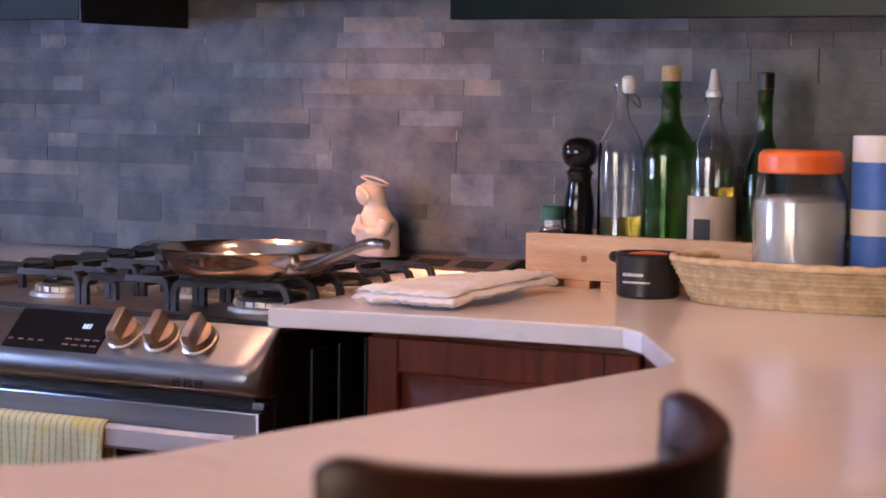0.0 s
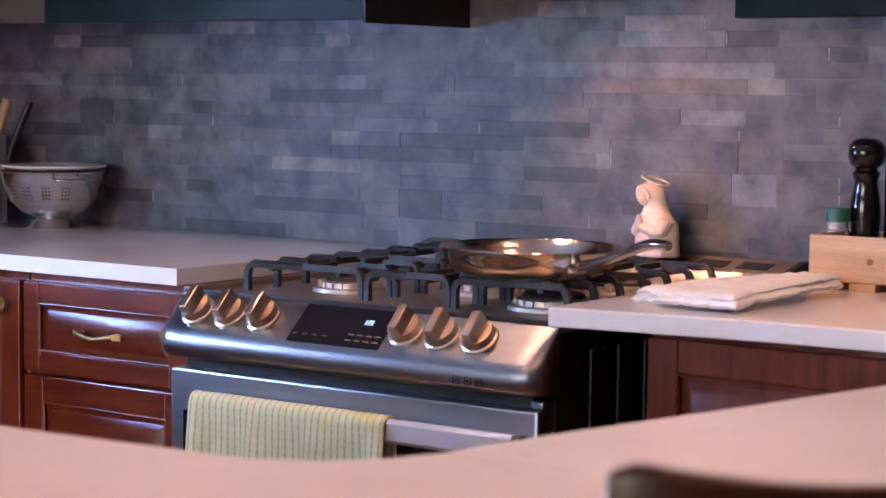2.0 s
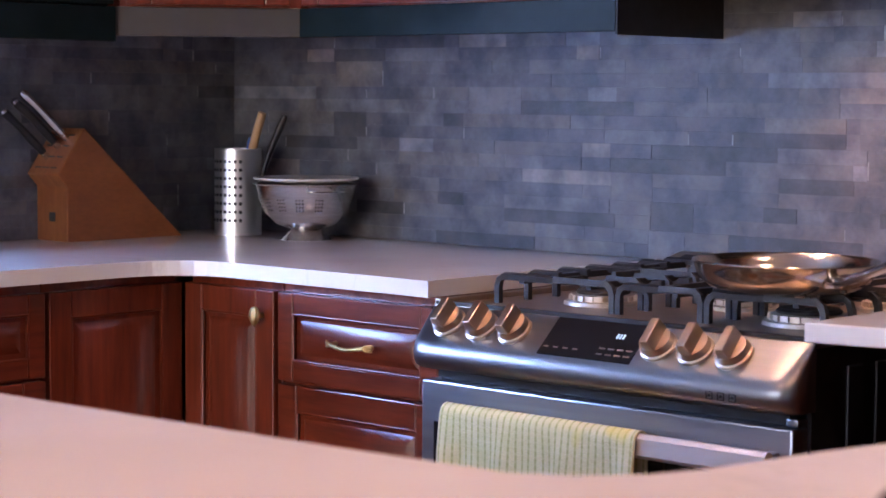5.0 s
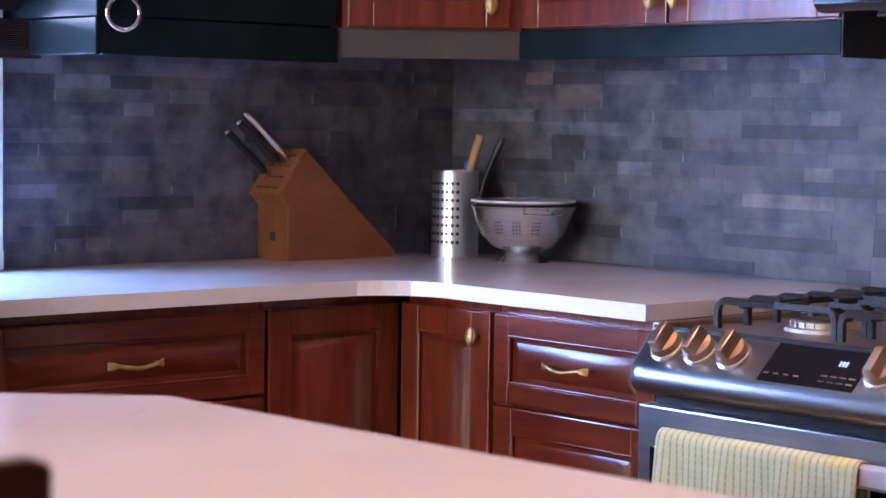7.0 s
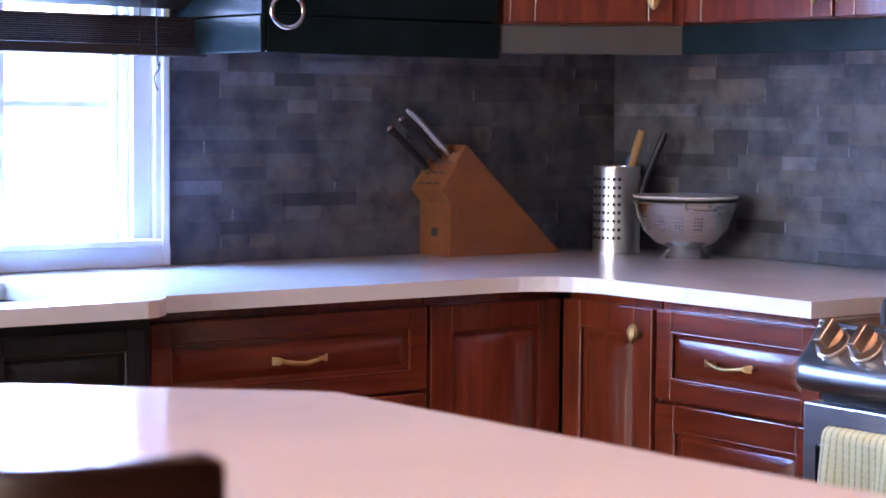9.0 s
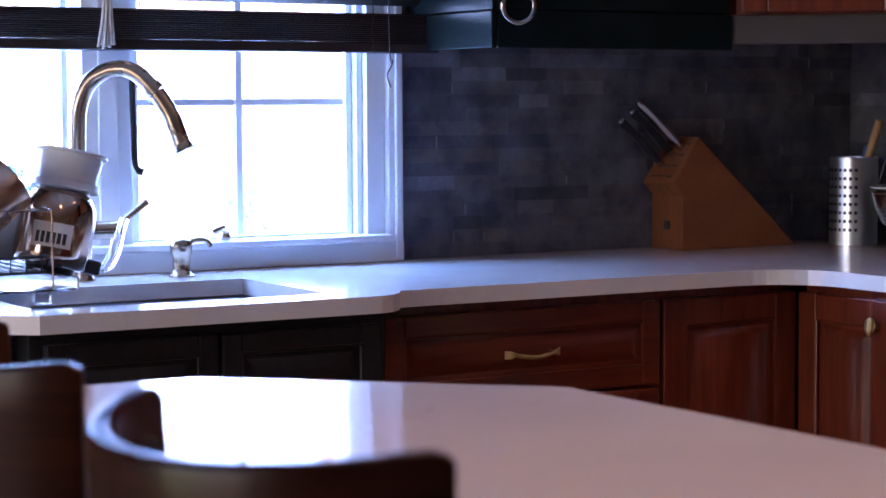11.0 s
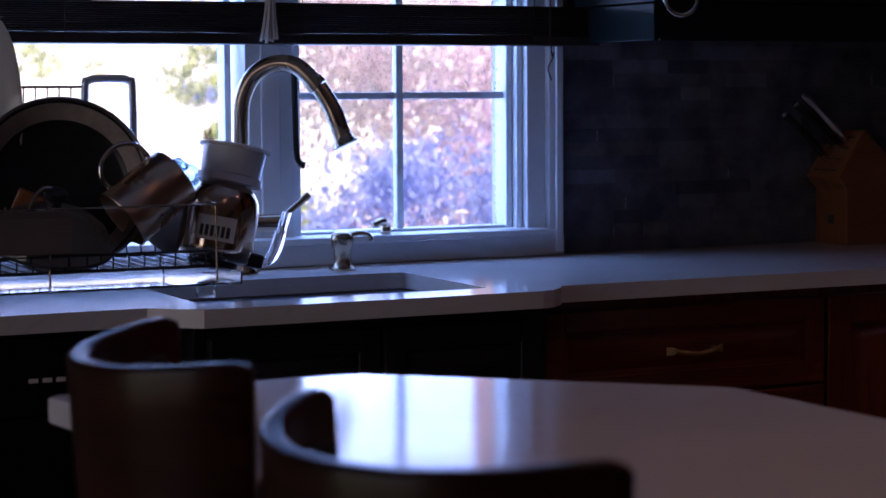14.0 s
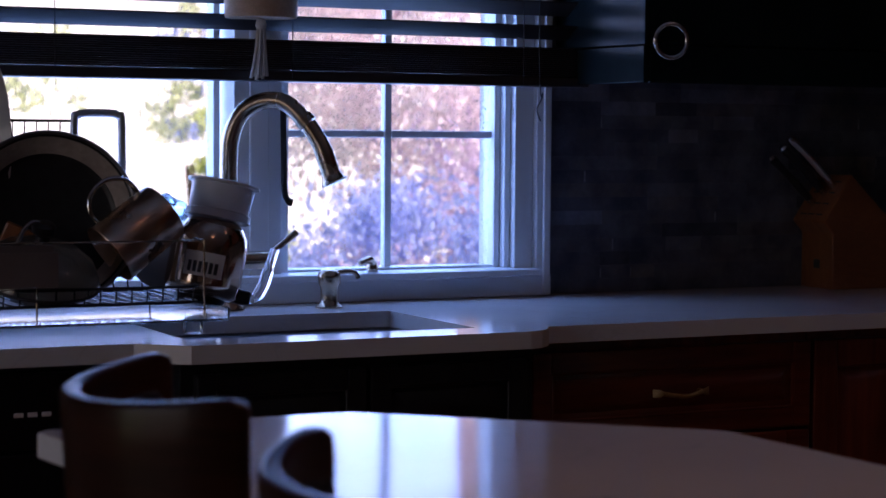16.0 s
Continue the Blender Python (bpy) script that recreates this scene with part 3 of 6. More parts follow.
def cabinet(name, origin, rz, width, depth, fronts, label, z0=0.10, z1=CB, category="cabinet", group="", mat=None):
    """A cabinet whose front runs along local x from origin and faces local -y. fronts: (kind, x0, x1, z0, z1, handle)."""
    ob = thing(name, origin, label, category, group, rz)
    part("body", box(0.0, width, 0.0225, depth, z0, z1 - 0.002, 0.002), mat or M["cherry"], ob)
    if z0 < 0.3:
        part("plinth", box(0.0, width, 0.09, depth, 0.0, z0 - 0.002), M["blackmetal"], ob, "dark recessed plinth")
    for kind, a, b, c, d, h in fronts:
        f = raised_front(b - a, d - c, ob, kind, mat or (M["cherry_h"] if kind == "drawer" else M["cherry"]), (0, 0, 0), 0)
        f.matrix_basis = pose(a, 0, c)
        if h == "bow":
            bow_handle(f, (b - a) / 2, (d - c) / 2)
        elif h == "knob_r":
            shell_knob(f, b - a - 0.033, d - c - 0.050)
        elif h == "knob_l":
            shell_knob(f, 0.045, d - c - 0.040)
        elif h == "knob_rl":
            shell_knob(f, b - a - 0.030, 0.045)
        elif h == "knob_ll":
            shell_knob(f, 0.030, 0.045)
    return ob


FW, FN = 0.575, -0.652     # faces of the west and north base cabinets
# north run
cabinet("base_cabinet", (0.852, FN, 0), 0, 0.428, 0.64, [("drawer", 0.004, 0.424, 0.690, 0.862, "bow"), ("drawer", 0.004, 0.424, 0.420, 0.684, "bow"), ("drawer", 0.004, 0.424, 0.115, 0.414, "bow")],
        "dark cherry drawer cabinet with brass handles beside the cooker", category="cabinet")
cabinet("base_cabinet", (0.578, FN, 0), 0, 0.270, 0.64, [("door", 0.001, 0.266, 0.115, 0.862, "knob_r")], "dark cherry corner cabinet with a brass knob", category="cabinet")
# west run faces +x
cabinet("base_cabinet", (FW, -0.985, 0), 90, 0.331, 0.56, [("door", 0.003, 0.331, 0.115, 0.862, "")], "dark cherry corner cabinet with a plain panelled door", category="cabinet")
cabinet("base_cabinet", (FW, -1.615, 0), 90, 0.627, 0.56, [("drawer", 0.020, 0.623, 0.700, 0.862, "bow"), ("drawer", 0.020, 0.623, 0.410, 0.694, "bow"), ("drawer", 0.020, 0.623, 0.115, 0.404, "bow")],
        "wide dark cherry drawer cabinet with brass handles", category="cabinet")
cabinet("sink_cabinet", (DK - 0.035, -2.262, 0), 90, 0.642, 0.62, [("drawer", 0.022, 0.317, 0.720, 0.862, ""), ("drawer", 0.325, 0.620, 0.720, 0.862, ""), ("door", 0.022, 0.317, 0.115, 0.714, "knob_r"), ("door", 0.325, 0.620, 0.115, 0.714, "knob_l")],
        "black sink cabinet standing a little forward of the drawers", category="cabinet", mat=M["blackmetal"])
# dishwasher south of the sink
dw = thing("dishwasher", (FW, -2.92, 0), "black dishwasher under the worktop beside the sink", "dishwasher", rz=90)
part("body", box(0, 0.60, 0.02, 0.55, 0.02, CB - 0.003), M["blackmetal"], dw)
part("door", box(0.004, 0.596, -0.006, 0.020, 0.12, 0.745, 0.004), M["blackgloss"], dw)
pnl = part("control_panel", box(0.004, 0.596, -0.010, 0.020, 0.75, 0.872, 0.004), M["blackgloss"], dw)
for k in range(3):
    part("button", box(0.400 + k * 0.022, 0.415 + k * 0.022, -0.0125, -0.0095, 0.803, 0.810, 0.0008), M["paper"], pnl, "small pale button")
for k in range(4):
    part("vent_slot", box(0.535 + k * 0.014, 0.543 + k * 0.014, -0.0125, -0.0095, 0.79, 0.845, 0.0008), M["plastic_black"], pnl)
# east of the cooker
cabinet("base_cabinet", (2.212, FN, 0), 0, 0.452, 0.64, [("door", 0.004, 0.448, 0.115, 0.868, "")], "dark cherry cabinet with a raised panel door by the cooker", category="cabinet")
ob = thing("base_cabinet", (2.664, FN, 0), "dark cherry cabinet along the angled corner of the bar", "cabinet")
part("body", prism([(2.667, -0.648), (2.667, -0.02), (3.30, -0.02), (3.30, -1.4), (2.86, -1.4), (2.865, -1.03), (2.845, -0.99)][::-1], 0.0, CB - 0.002), M["cherry"], ob, world=True)
ob = thing("bar_cabinet", (2.6, -2.1, 0), "dark cherry panelled base under the breakfast bar", "cabinet")
part("body", prism([(2.862, -1.402), (3.10, -1.402), (2.98, -1.95), (2.62, -2.28), (1.52, -2.40), (1.50, -2.36), (1.80, -2.03), (2.56, -1.985), (2.67, -1.92), (2.73, -1.70)], 0.0, CB - 0.002), M["cherry"], ob, world=True)

# ---- wall cabinets ----
UB = 1.424      # underside of the doors; the glossy light rail hangs below it
UT = 2.20


def rail_bar(x0, y0, x1, y1, parent, z0=1.362, z1=1.423, t=0.02, mat="rail"):
    d = Vector((x1 - x0, y1 - y0, 0))
    n = Vector((d.y, -d.x, 0)).normalized() * -t
    bm = prism([(x0, y0), (x1, y1), (x1 + n.x, y1 + n.y), (x0 + n.x, y0 + n.y)], z0, z1, 0.002)
    return part("light_rail", bm, M[mat], parent, "glossy dark rail under the cabinet, coloured with the warm room's reflection" if mat != "rail" else "glossy dark rail under the cabinet", world=True)


def wall_cabinet(origin, rz, width, depth, doors, label):
    ob = thing("wall_cabinet", origin, label, "cabinet", "wall cabinets", rz)
    part("body", box(0, width, 0.0225, depth, UB, UT, 0.002), M["cherry"], ob)
    for a, b, h in doors:
        f = raised_front(b - a, UT - UB - 0.008, ob, "door", M["cherry"], (0, 0, 0), 0)
        f.matrix_basis = pose(a, 0, UB + 0.004)
        if h:
            shell_knob(f, (b - a - 0.028) if h == "r" else 0.028, 0.045)
    return ob


wc = wall_cabinet((0.600, -0.352, 0), 0, 0.836, 0.348, [(0.004, 0.414, "r"), (0.420, 0.832, "l")], "glossy cherry wall cabinet with two panelled doors")
rail_bar(0.600, -0.352, 1.436, -0.352, wc)
part("end_panel", box(1.436, 1.440, -0.350, -0.004, 1.356, UT), M["blackmetal"], wc, "dark end panel", world=True)
wc = thing("wall_cabinet", (0.3, -0.3, UB), "glossy cherry diagonal corner wall cabinet", "cabinet", "wall cabinets")
part("body", prism([(0.004, -0.004), (0.004, -0.628), (0.345, -0.628), (0.372, -0.600), (0.572, -0.372), (0.597, -0.346), (0.597, -0.004)], UB, UT), M["cherry"], wc, world=True)
L = math.hypot(0.240, 0.270)
f = raised_front(L - 0.02, UT - UB - 0.008, wc, "door", M["cherry"], (0, 0, 0), 0)
f.matrix_basis = wc.matrix_basis.inverted() @ pose(0.371, -0.633, UB + 0.004, 0, 0, math.degrees(math.atan2(0.270, 0.240)))
shell_knob(f, L - 0.06, 0.045)
# the diagonal rail's paler colour stands for the warm room it reflects
rail_bar(0.345, -0.640, 0.600, -0.352, wc, mat="rail_reflection")
wc = thing("wall_cabinet", (0.353, -1.222, 0), "glossy black wall cabinet beside the window", "cabinet", "wall cabinets", 90)
part("body", box(0, 0.575, 0.0225, 0.348, UB, UT, 0.002), M["rail"], wc)
part("door", box(0.002, 0.573, 0.0, 0.0215, UB + 0.002, UT - 0.002, 0.002), M["rail"], wc)
rail_bar(0.353, -1.220, 0.353, -0.645, wc, z0=1.350)
part("end_panel", box(0.004, 0.352, -1.232, -1.2225, 1.424, UT, 0.002), M["rail"], wc, "glossy end panel", world=True)
part("end_rail", box(0.004, 0.352, -1.234, -1.2225, 1.350, 1.422, 0.002), M["rail"], wc, "glossy rail", world=True)
wc = wall_cabinet((2.197, -0.352, 0), 0, 0.85, 0.348, [(0.004, 0.420, "l"), (0.426, 0.846, "r")], "glossy cherry wall cabinet over the bottles")
rail_bar(2.197, -0.352, 3.047, -0.352, wc, z0=1.357)
hood = thing("range_hood", (1.815, -0.22, 1.43), "black range hood above the cooker", "range hood")
part("body", extrude_x([(-0.004, 1.432), (-0.430, 1.432), (-0.445, 1.445), (-0.445, 1.490), (-0.30, 1.60), (-0.004, 1.60)], 1.443, 2.194, 0.004), M["blackgloss"], hood, world=True)
part("filter", box(1.52, 1.80, -0.36, -0.10, 1.426, 1.4315, 0.001), M["iron"], hood, "metal grease filter", world=True)
part("filter", box(1.83, 2.11, -0.36, -0.10, 1.426, 1.4315, 0.001), M["iron"], hood, "metal grease filter", world=True)
part("lamp", moved(lathe([(0.027, 0), (0.03, 0), (0.03, 0.006), (0.027, 0.006), (0.027, 0)], 20), Matrix.Translation((1.74, -0.40, 1.4255))), M["blackmetal"], hood, world=True)
part("chimney", box(1.66, 1.97, -0.26, -0.004, 1.60, CEIL - 0.001), M["blackgloss"], hood, world=True)

# ---- cooker ----
CX0, CX1 = 1.333, 2.098
rg = thing("gas_cooker", ((CX0 + CX1) / 2, -0.38, 0), "stainless steel slide-in gas cooker with six knobs", "cooker")
part("side_panel", box(CX0 + 0.004, CX0 + 0.012, -0.715, -0.03, 0.06, 0.872), M["blackmetal"], rg, world=True)
sp = part("side_panel", box(CX1 - 0.012, CX1 - 0.004, -0.715, -0.03, 0.06, 0.872), M["blackmetal"], rg, "black side panel with pressed ribs", world=True)
for k in range(5):
    y = -0.62 + k * 0.085
    part("rib", box(CX1 - 0.004, CX1 + 0.0015, y, y + 0.045, 0.30, 0.835, 0.0025), M["blackmetal"], rg, world=True)
part("body", box(CX0 + 0.012, CX1 - 0.012, -0.710, -0.03, 0.05, 0.868), M["blackmetal"], rg, world=True)
# cooktop pan with raised rim
ck = part("cooktop", box(CX0, CX1, -0.722, -0.012, 0.869, 0.880, 0.002), M["steel_dark"], rg, world=True)
for x in (CX0, CX1 - 0.018):
    part("rim", box(x, x + 0.018, -0.722, -0.012, 0.8795, 0.890, 0.003), M["steel_dark"], ck, world=True)
# control panel: sloping face and round nose, rounded ends
prof = [(-0.716, 0.884)] + [(-0.716 - 0.064 * k / 4, 0.884 - 0.0576 * k / 4) for k in range(1, 5)] + \
    [(-0.7855, 0.820), (-0.7895, 0.810), (-0.7905, 0.799), (-0.7885, 0.788), (-0.782, 0.7795), (-0.772, 0.775), (-0.758, 0.7735), (-0.716, 0.7735)]
b = bmesh.new()
xs = [CX0 - 0.003, CX0 - 0.001, CX0 + 0.004, CX0 + 0.012, CX0 + 0.024, CX0 + 0.040, CX1 - 0.040, CX1 - 0.024, CX1 - 0.012, CX1 - 0.004, CX1 + 0.001, CX1 + 0.003]
ks = [0.62, 0.74, 0.84, 0.92, 0.975, 1.0, 1.0, 0.975, 0.92, 0.84, 0.74, 0.62]
rows_ = []
for x, k in zip(xs, ks):
    rows_.append([b.verts.new((x, -0.716 + (y + 0.716) * k, 0.826 + (z - 0.826) * (0.9 + 0.1 * k))) for y, z in prof])
for a, c in zip(rows_, rows_[1:]):
    for i in range(len(prof)):
        j = (i + 1) % len(prof)
        b.faces.new((a[i], a[j], c[j], c[i]))
b.faces.new(rows_[0])
b.faces.new(rows_[-1][::-1])
bmesh.ops.recalc_face_normals(b, faces=b.faces[:])
part("seam_strip", box(CX0 + 0.004, CX1 - 0.004, -0.7225, -0.7105, 0.8800, 0.8868, 0.001), M["blackmetal"], rg, "black seam between panel and hob", world=True)
cp = part("control_panel", b, M["steel"], rg, "brushed steel sloping control panel", world=True, smooth=50)
SL = pose(0, -0.716, 0.884) @ pose(0, 0, 0, 42.0, 0, 0)     # local x, -y down the slope, z out of it


def on_slope(bm, x, s):
    """Puts a mesh on the sloping panel, s metres down from its upper edge."""
    return moved(bm, SL @ Matrix.Translation((x, -s, 0)))


part("display", on_slope(box(-0.094, 0.094, -0.041, 0.041, -0.002, 0.0022, 0.0015), 1.709, 0.048), M["blackgloss"], cp, "black glass display with a small clock", world=True)
dsp = cp.children[0]
bm = bmesh.new()
for x in (0.044, 0.050, 0.056):
    box(x - 0.0018, x + 0.0018, 0.006, 0.016, 0.0022, 0.0030, bm=bm)
part("clock_digits", on_slope(bm, 1.709, 0.048), M["lamp_blue"], dsp, "pale blue clock digits", world=True)
bm = bmesh.new()
for k in range(4):
    box(0.022 + k * 0.018, 0.034 + k * 0.018, -0.018, -0.0155, 0.0022, 0.0028, bm=bm)
    box(0.022 + k * 0.018, 0.034 + k * 0.018, -0.030, -0.0275, 0.0022, 0.0028, bm=bm)
for k in range(4):
    box(-0.088 + k * 0.020, -0.078 + k * 0.020, -0.026, -0.0235, 0.0022, 0.0028, bm=bm)
part("printed_marks", on_slope(bm, 1.709, 0.048), M["steel_dark"], dsp, "rows of small grey marks", world=True)
bm = bmesh.new()
for k in range(3):
    for q in ((0, 0, 0.012, 0.001), (0, 0.011, 0.012, 0.012), (0, 0, 0.001, 0.012), (0.011, 0, 0.012, 0.012), (0.004, 0.004, 0.008, 0.008)):
        box(1.955 + k * 0.021 + q[0], 1.955 + k * 0.021 + q[2], -0.7918, -0.7893, 0.788 + q[1], 0.788 + q[3], bm=bm)
part("printed_marks", bm, M["iron"], cp, "three small dark signs", world=True)
for x in (1.396, 1.470, 1.542, 1.838, 1.908, 1.978):
    kb = part("knob", on_slope(lathe([(0, 0.0), (0.031, 0.0), (0.031, 0.005), (0.028, 0.007), (0.027, 0.016), (0.0265, 0.019), (0.0, 0.0195)], 40), x, 0.047), M["knob_steel"], rg, "brushed steel knob with a raised grip", world=True)
    b2 = box(-0.0115, 0.0115, -0.026, 0.0265, 0.017, 0.041, 0.004, 3)
    for v in b2.verts:
        if v.co.z > 0.03:
            v.co.x *= 0.72
    part("grip", on_slope(moved(b2, pose(0, 0, 0, 0, 0, 4)), x, 0.047), M["knob_steel"], kb, world=True)
# gap, oven door, handle
part("vent_gap", box(CX0 + 0.03, CX1 - 0.03, -0.735, -0.716, 0.7525, 0.773), M["blackmetal"], rg, world=True)
bm = box(CX0 + 0.003, CX1 - 0.010, -0.757, -0.712, 0.16, 0.752, 0.004)
dr = part("oven_door", bm, M["door_steel"], rg, "brushed steel oven door", world=True)
part("oven_window", box(CX0 + 0.034, CX1 - 0.044, -0.7595, -0.7565, 0.26, 0.682, 0.001), M["blackgloss"], dr, "dark glass window", world=True)
part("hinge_bracket", box(CX1 - 0.030, CX1 - 0.008, -0.745, -0.716, 0.753, 0.766, 0.003), M["steel"], dr, world=True)
hb = part("handle", extrude_x([(-0.812, 0.690), (-0.812, 0.716), (-0.806, 0.722), (-0.796, 0.722), (-0.790, 0.716), (-0.790, 0.690), (-0.796, 0.684), (-0.806, 0.684)], CX0 + 0.110, CX1 - 0.022), M["bright_steel"], dr, "wide steel bar handle", world=True)
for x in (CX0 + 0.118, CX1 - 0.052):
    part("handle_mount", box(x, x + 0.022, -0.792, -0.7575, 0.690, 0.716, 0.003), M["steel"], hb, world=True)
part("drawer", box(CX0 + 0.003, CX1 - 0.010, -0.752, -0.712, 0.06, 0.152, 0.004), M["door_steel"], rg, "steel storage drawer", world=True)
# rear vent ledge with slots
bm = extrude_x([(-0.118, 0.8805), (-0.104, 0.918), (-0.022, 0.936), (-0.013, 0.936), (-0.013, 0.8805)], CX0 + 0.02, 2.100, 0.003)
extrude_x([(-0.105, 0.9155), (-0.104, 0.918), (-0.022, 0.936), (-0.013, 0.936), (-0.013, 0.9155)], 2.1005, 2.168, 0.001, bm=bm)
rv = part("rear_vent", bm, M["steel_dark"], rg, "steel rear ledge with dark vent slots", world=True)
part("end_cap", extrude_x([(-0.110, 0.9155), (-0.104, 0.920), (-0.022, 0.9375), (-0.012, 0.9375), (-0.012, 0.9155)], 2.1685, 2.182, 0.002), M["blackmetal"], rv, "black end cap", world=True)
for k in range(9):
    x = CX0 + 0.05 + k * 0.086
    q = box(x, x + 0.062, -0.020, 0.020, -0.003, 0.0012, 0.001)
    moved(q, pose(0, -0.063, 0.9272) @ pose(0, 0, 0, 12.4, 0, 0))
    part("slot", q, M["blackmetal"], rv, world=True)
# burners
for x, y, r in ((1.540, -0.51, 0.056), (1.535, -0.25, 0.042), (1.750, -0.39, 0.058), (1.965, -0.52, 0.062), (1.955, -0.25, 0.042)):
    bn = part("burner", moved(lathe([(0, 0.880), (r + 0.014, 0.880), (r + 0.012, 0.886), (r, 0.888), (r, 0.897), (r - 0.004, 0.899), (0, 0.899)], 36), Matrix.Translation((x, y, 0))), M["burner_alloy"], rg, "aluminium burner ring", world=True)
    bm = moved(lathe([(0, 0.899), (r * 0.84, 0.899), (r * 0.86, 0.903), (r * 0.78, 0.907), (0, 0.908)], 36), Matrix.Translation((x, y, 0)))
    part("burner_cap", bm, M["iron"], bn, "black burner cap", world=True)
    bm = bmesh.new()
    for k in range(20):
        a = 2 * math.pi * k / 20
        q = box(r - 0.001, r + 0.0045, -0.0022, 0.0022, 0.888, 0.897)
        moved(q, pose(x, y, 0, 0, 0, math.degrees(a)))
        join(bm, q)
    part("flame_ports", bm, M["burner_alloy"], bn, world=True)


def grate(x0, x1):
    """One cast-iron grate: short bars with downturned legs along both sides, tied by two long bars and a middle bar."""
    y0, y1, zt, R = -0.632, -0.150, 0.929, 0.0075
    xm = (x0 + x1) / 2
    bm = bmesh.new()
    n = 7
    for k in range(n):
        y = y0 + (y1 - y0) * k / (n - 1)
        reach = 0.052 if k in (1, 2, 4, 5) else 0.0
        for x, s in ((x0, 1), (x1, -1)):
            end = xm - s * reach if reach else xm
            tube([(x, y, 0.8805), (x, y, 0.912), (x + s * 0.004, y, 0.9225), (x + s * 0.012, y, zt), (end, y, zt)], R, 4, bm=bm)
    for x in (x0 + 0.052, x1 - 0.052):
        tube([(x, y0, zt - 0.006), (x, y1, zt - 0.006)], R, 4, bm=bm)
    for yc in (y0 + (y1 - y0) * 0.25, y0 + (y1 - y0) * 0.75):
        for s in (-1, 1):
            tube([(xm, yc + s * 0.118, zt - 0.002), (xm, yc + s * 0.045, zt - 0.002)], R, 4, bm=bm)
    return bm


for x0, x1 in ((1.403, 1.655), (1.668, 1.834), (1.847, 2.062)):
    part("grate", grate(x0, x1), M["iron"], rg, "black cast-iron grate", world=True)

# ---- window ----
wf = tagged(new("window_1"), "white casement window over the sink, with a muntin grid on one sash", "window", kind="structure")
PX = -0.045


def ybar(y0, y1, x0, x1, z0, z1, bev=0.003):
    return box(x0, x1, y0, y1, z0, z1, bev)


GR = (-1.818, -1.360)      # clear glass of the north sash
GL = (-2.430, -1.975)      # clear glass of the south sash
for nm, y0, y1, x0, x1 in (("casing", -1.286, -1.251, 0.002, 0.026), ("casing", -1.272, -1.256, 0.0255, 0.034), ("jamb", -1.330, -1.2865, -0.15, 0.012), ("stop", -1.345, -1.3305, -0.10, -0.005),
                           ("casing", -2.580, -2.504, 0.002, 0.026), ("jamb", -2.5035, -2.460, -0.15, 0.012), ("mullion", -1.945, -1.845, -0.12, 0.010), ("mullion_bead", -1.915, -1.875, 0.0105, 0.018)):
    part(nm, ybar(y0, y1, x0, x1, 0.9555 if nm != "casing" else 0.918, 2.04), M["white_paint"], wf)
for a, b in (GR, GL):
    sash = part("sash", ybar(a - 0.027, a, PX - 0.02, PX + 0.022, 0.958, 2.02), M["white_paint"], wf)
    part("stile", ybar(b, b + 0.014, PX - 0.02, PX + 0.022, 0.958, 2.02), M["white_paint"], sash)
    part("bottom_rail", ybar(a, b, PX - 0.02, PX + 0.021, 0.958, 0.977), M["white_paint"], sash)
    part("top_rail", ybar(a, b, PX - 0.02, PX + 0.021, 1.98, 2.02), M["white_paint"], sash)
    pn = part("pane", box(PX - 0.004, PX, a, b, 0.977, 1.98), M["pane"], sash, "slightly dirty clear pane", smooth=None)
    pn.visible_shadow = False
    if a == GR[0]:
        part("muntin", ybar(-1.6055, -1.5895, PX - 0.008, PX + 0.012, 0.977, 1.98, 0.003), M["white_paint"], sash)
        for z in (1.2465, 1.52, 1.79):
            part("muntin", ybar(a, -1.606, PX - 0.008, PX + 0.011, z - 0.0075, z + 0.0075, 0.003), M["white_paint"], sash)
            part("muntin", ybar(-1.589, b, PX - 0.008, PX + 0.011, z - 0.0075, z + 0.0075, 0.003), M["white_paint"], sash)
part("sill", ybar(-2.50, -1.2875, -0.15, 0.060, 0.957, 0.9715, 0.004), M["white_paint"], wf)
part("apron", ybar(-2.58, -1.2515, 0.002, 0.030, 0.9145, 0.9565, 0.003), M["white_paint"], wf)
part("top_casing", ybar(-2.58, -1.214, 0.002, 0.026, 2.041, 2.11, 0.003), M["white_paint"], wf)
bm = moved(lathe([(0, 0), (0.010, 0), (0.012, 0.006), (0.008, 0.02), (0, 0.022)], 16), Matrix.Translation((0.02, -1.655, 0.972)))
tube(curve_points([(0.02, -1.655, 0.985), (0.03, -1.665, 0.997), (0.035, -1.690, 0.990)], 5), [0.008] * 10 + [0.006], 8, bm=bm)
part("latch", bm, M["nickel"], wf, "small metal crank latch")
bm = tube(curve_points([(0.026, -1.850, 1.295), (0.028, -1.849, 1.20), (0.030, -1.848, 1.135), (0.034, -1.842, 1.116), (0.036, -1.834, 1.112)], 6), [0.0062] * 18 + [0.0075] * 7, 8)
part("crank_handle", bm, M["blackmetal"], wf, "grey metal sash lever")

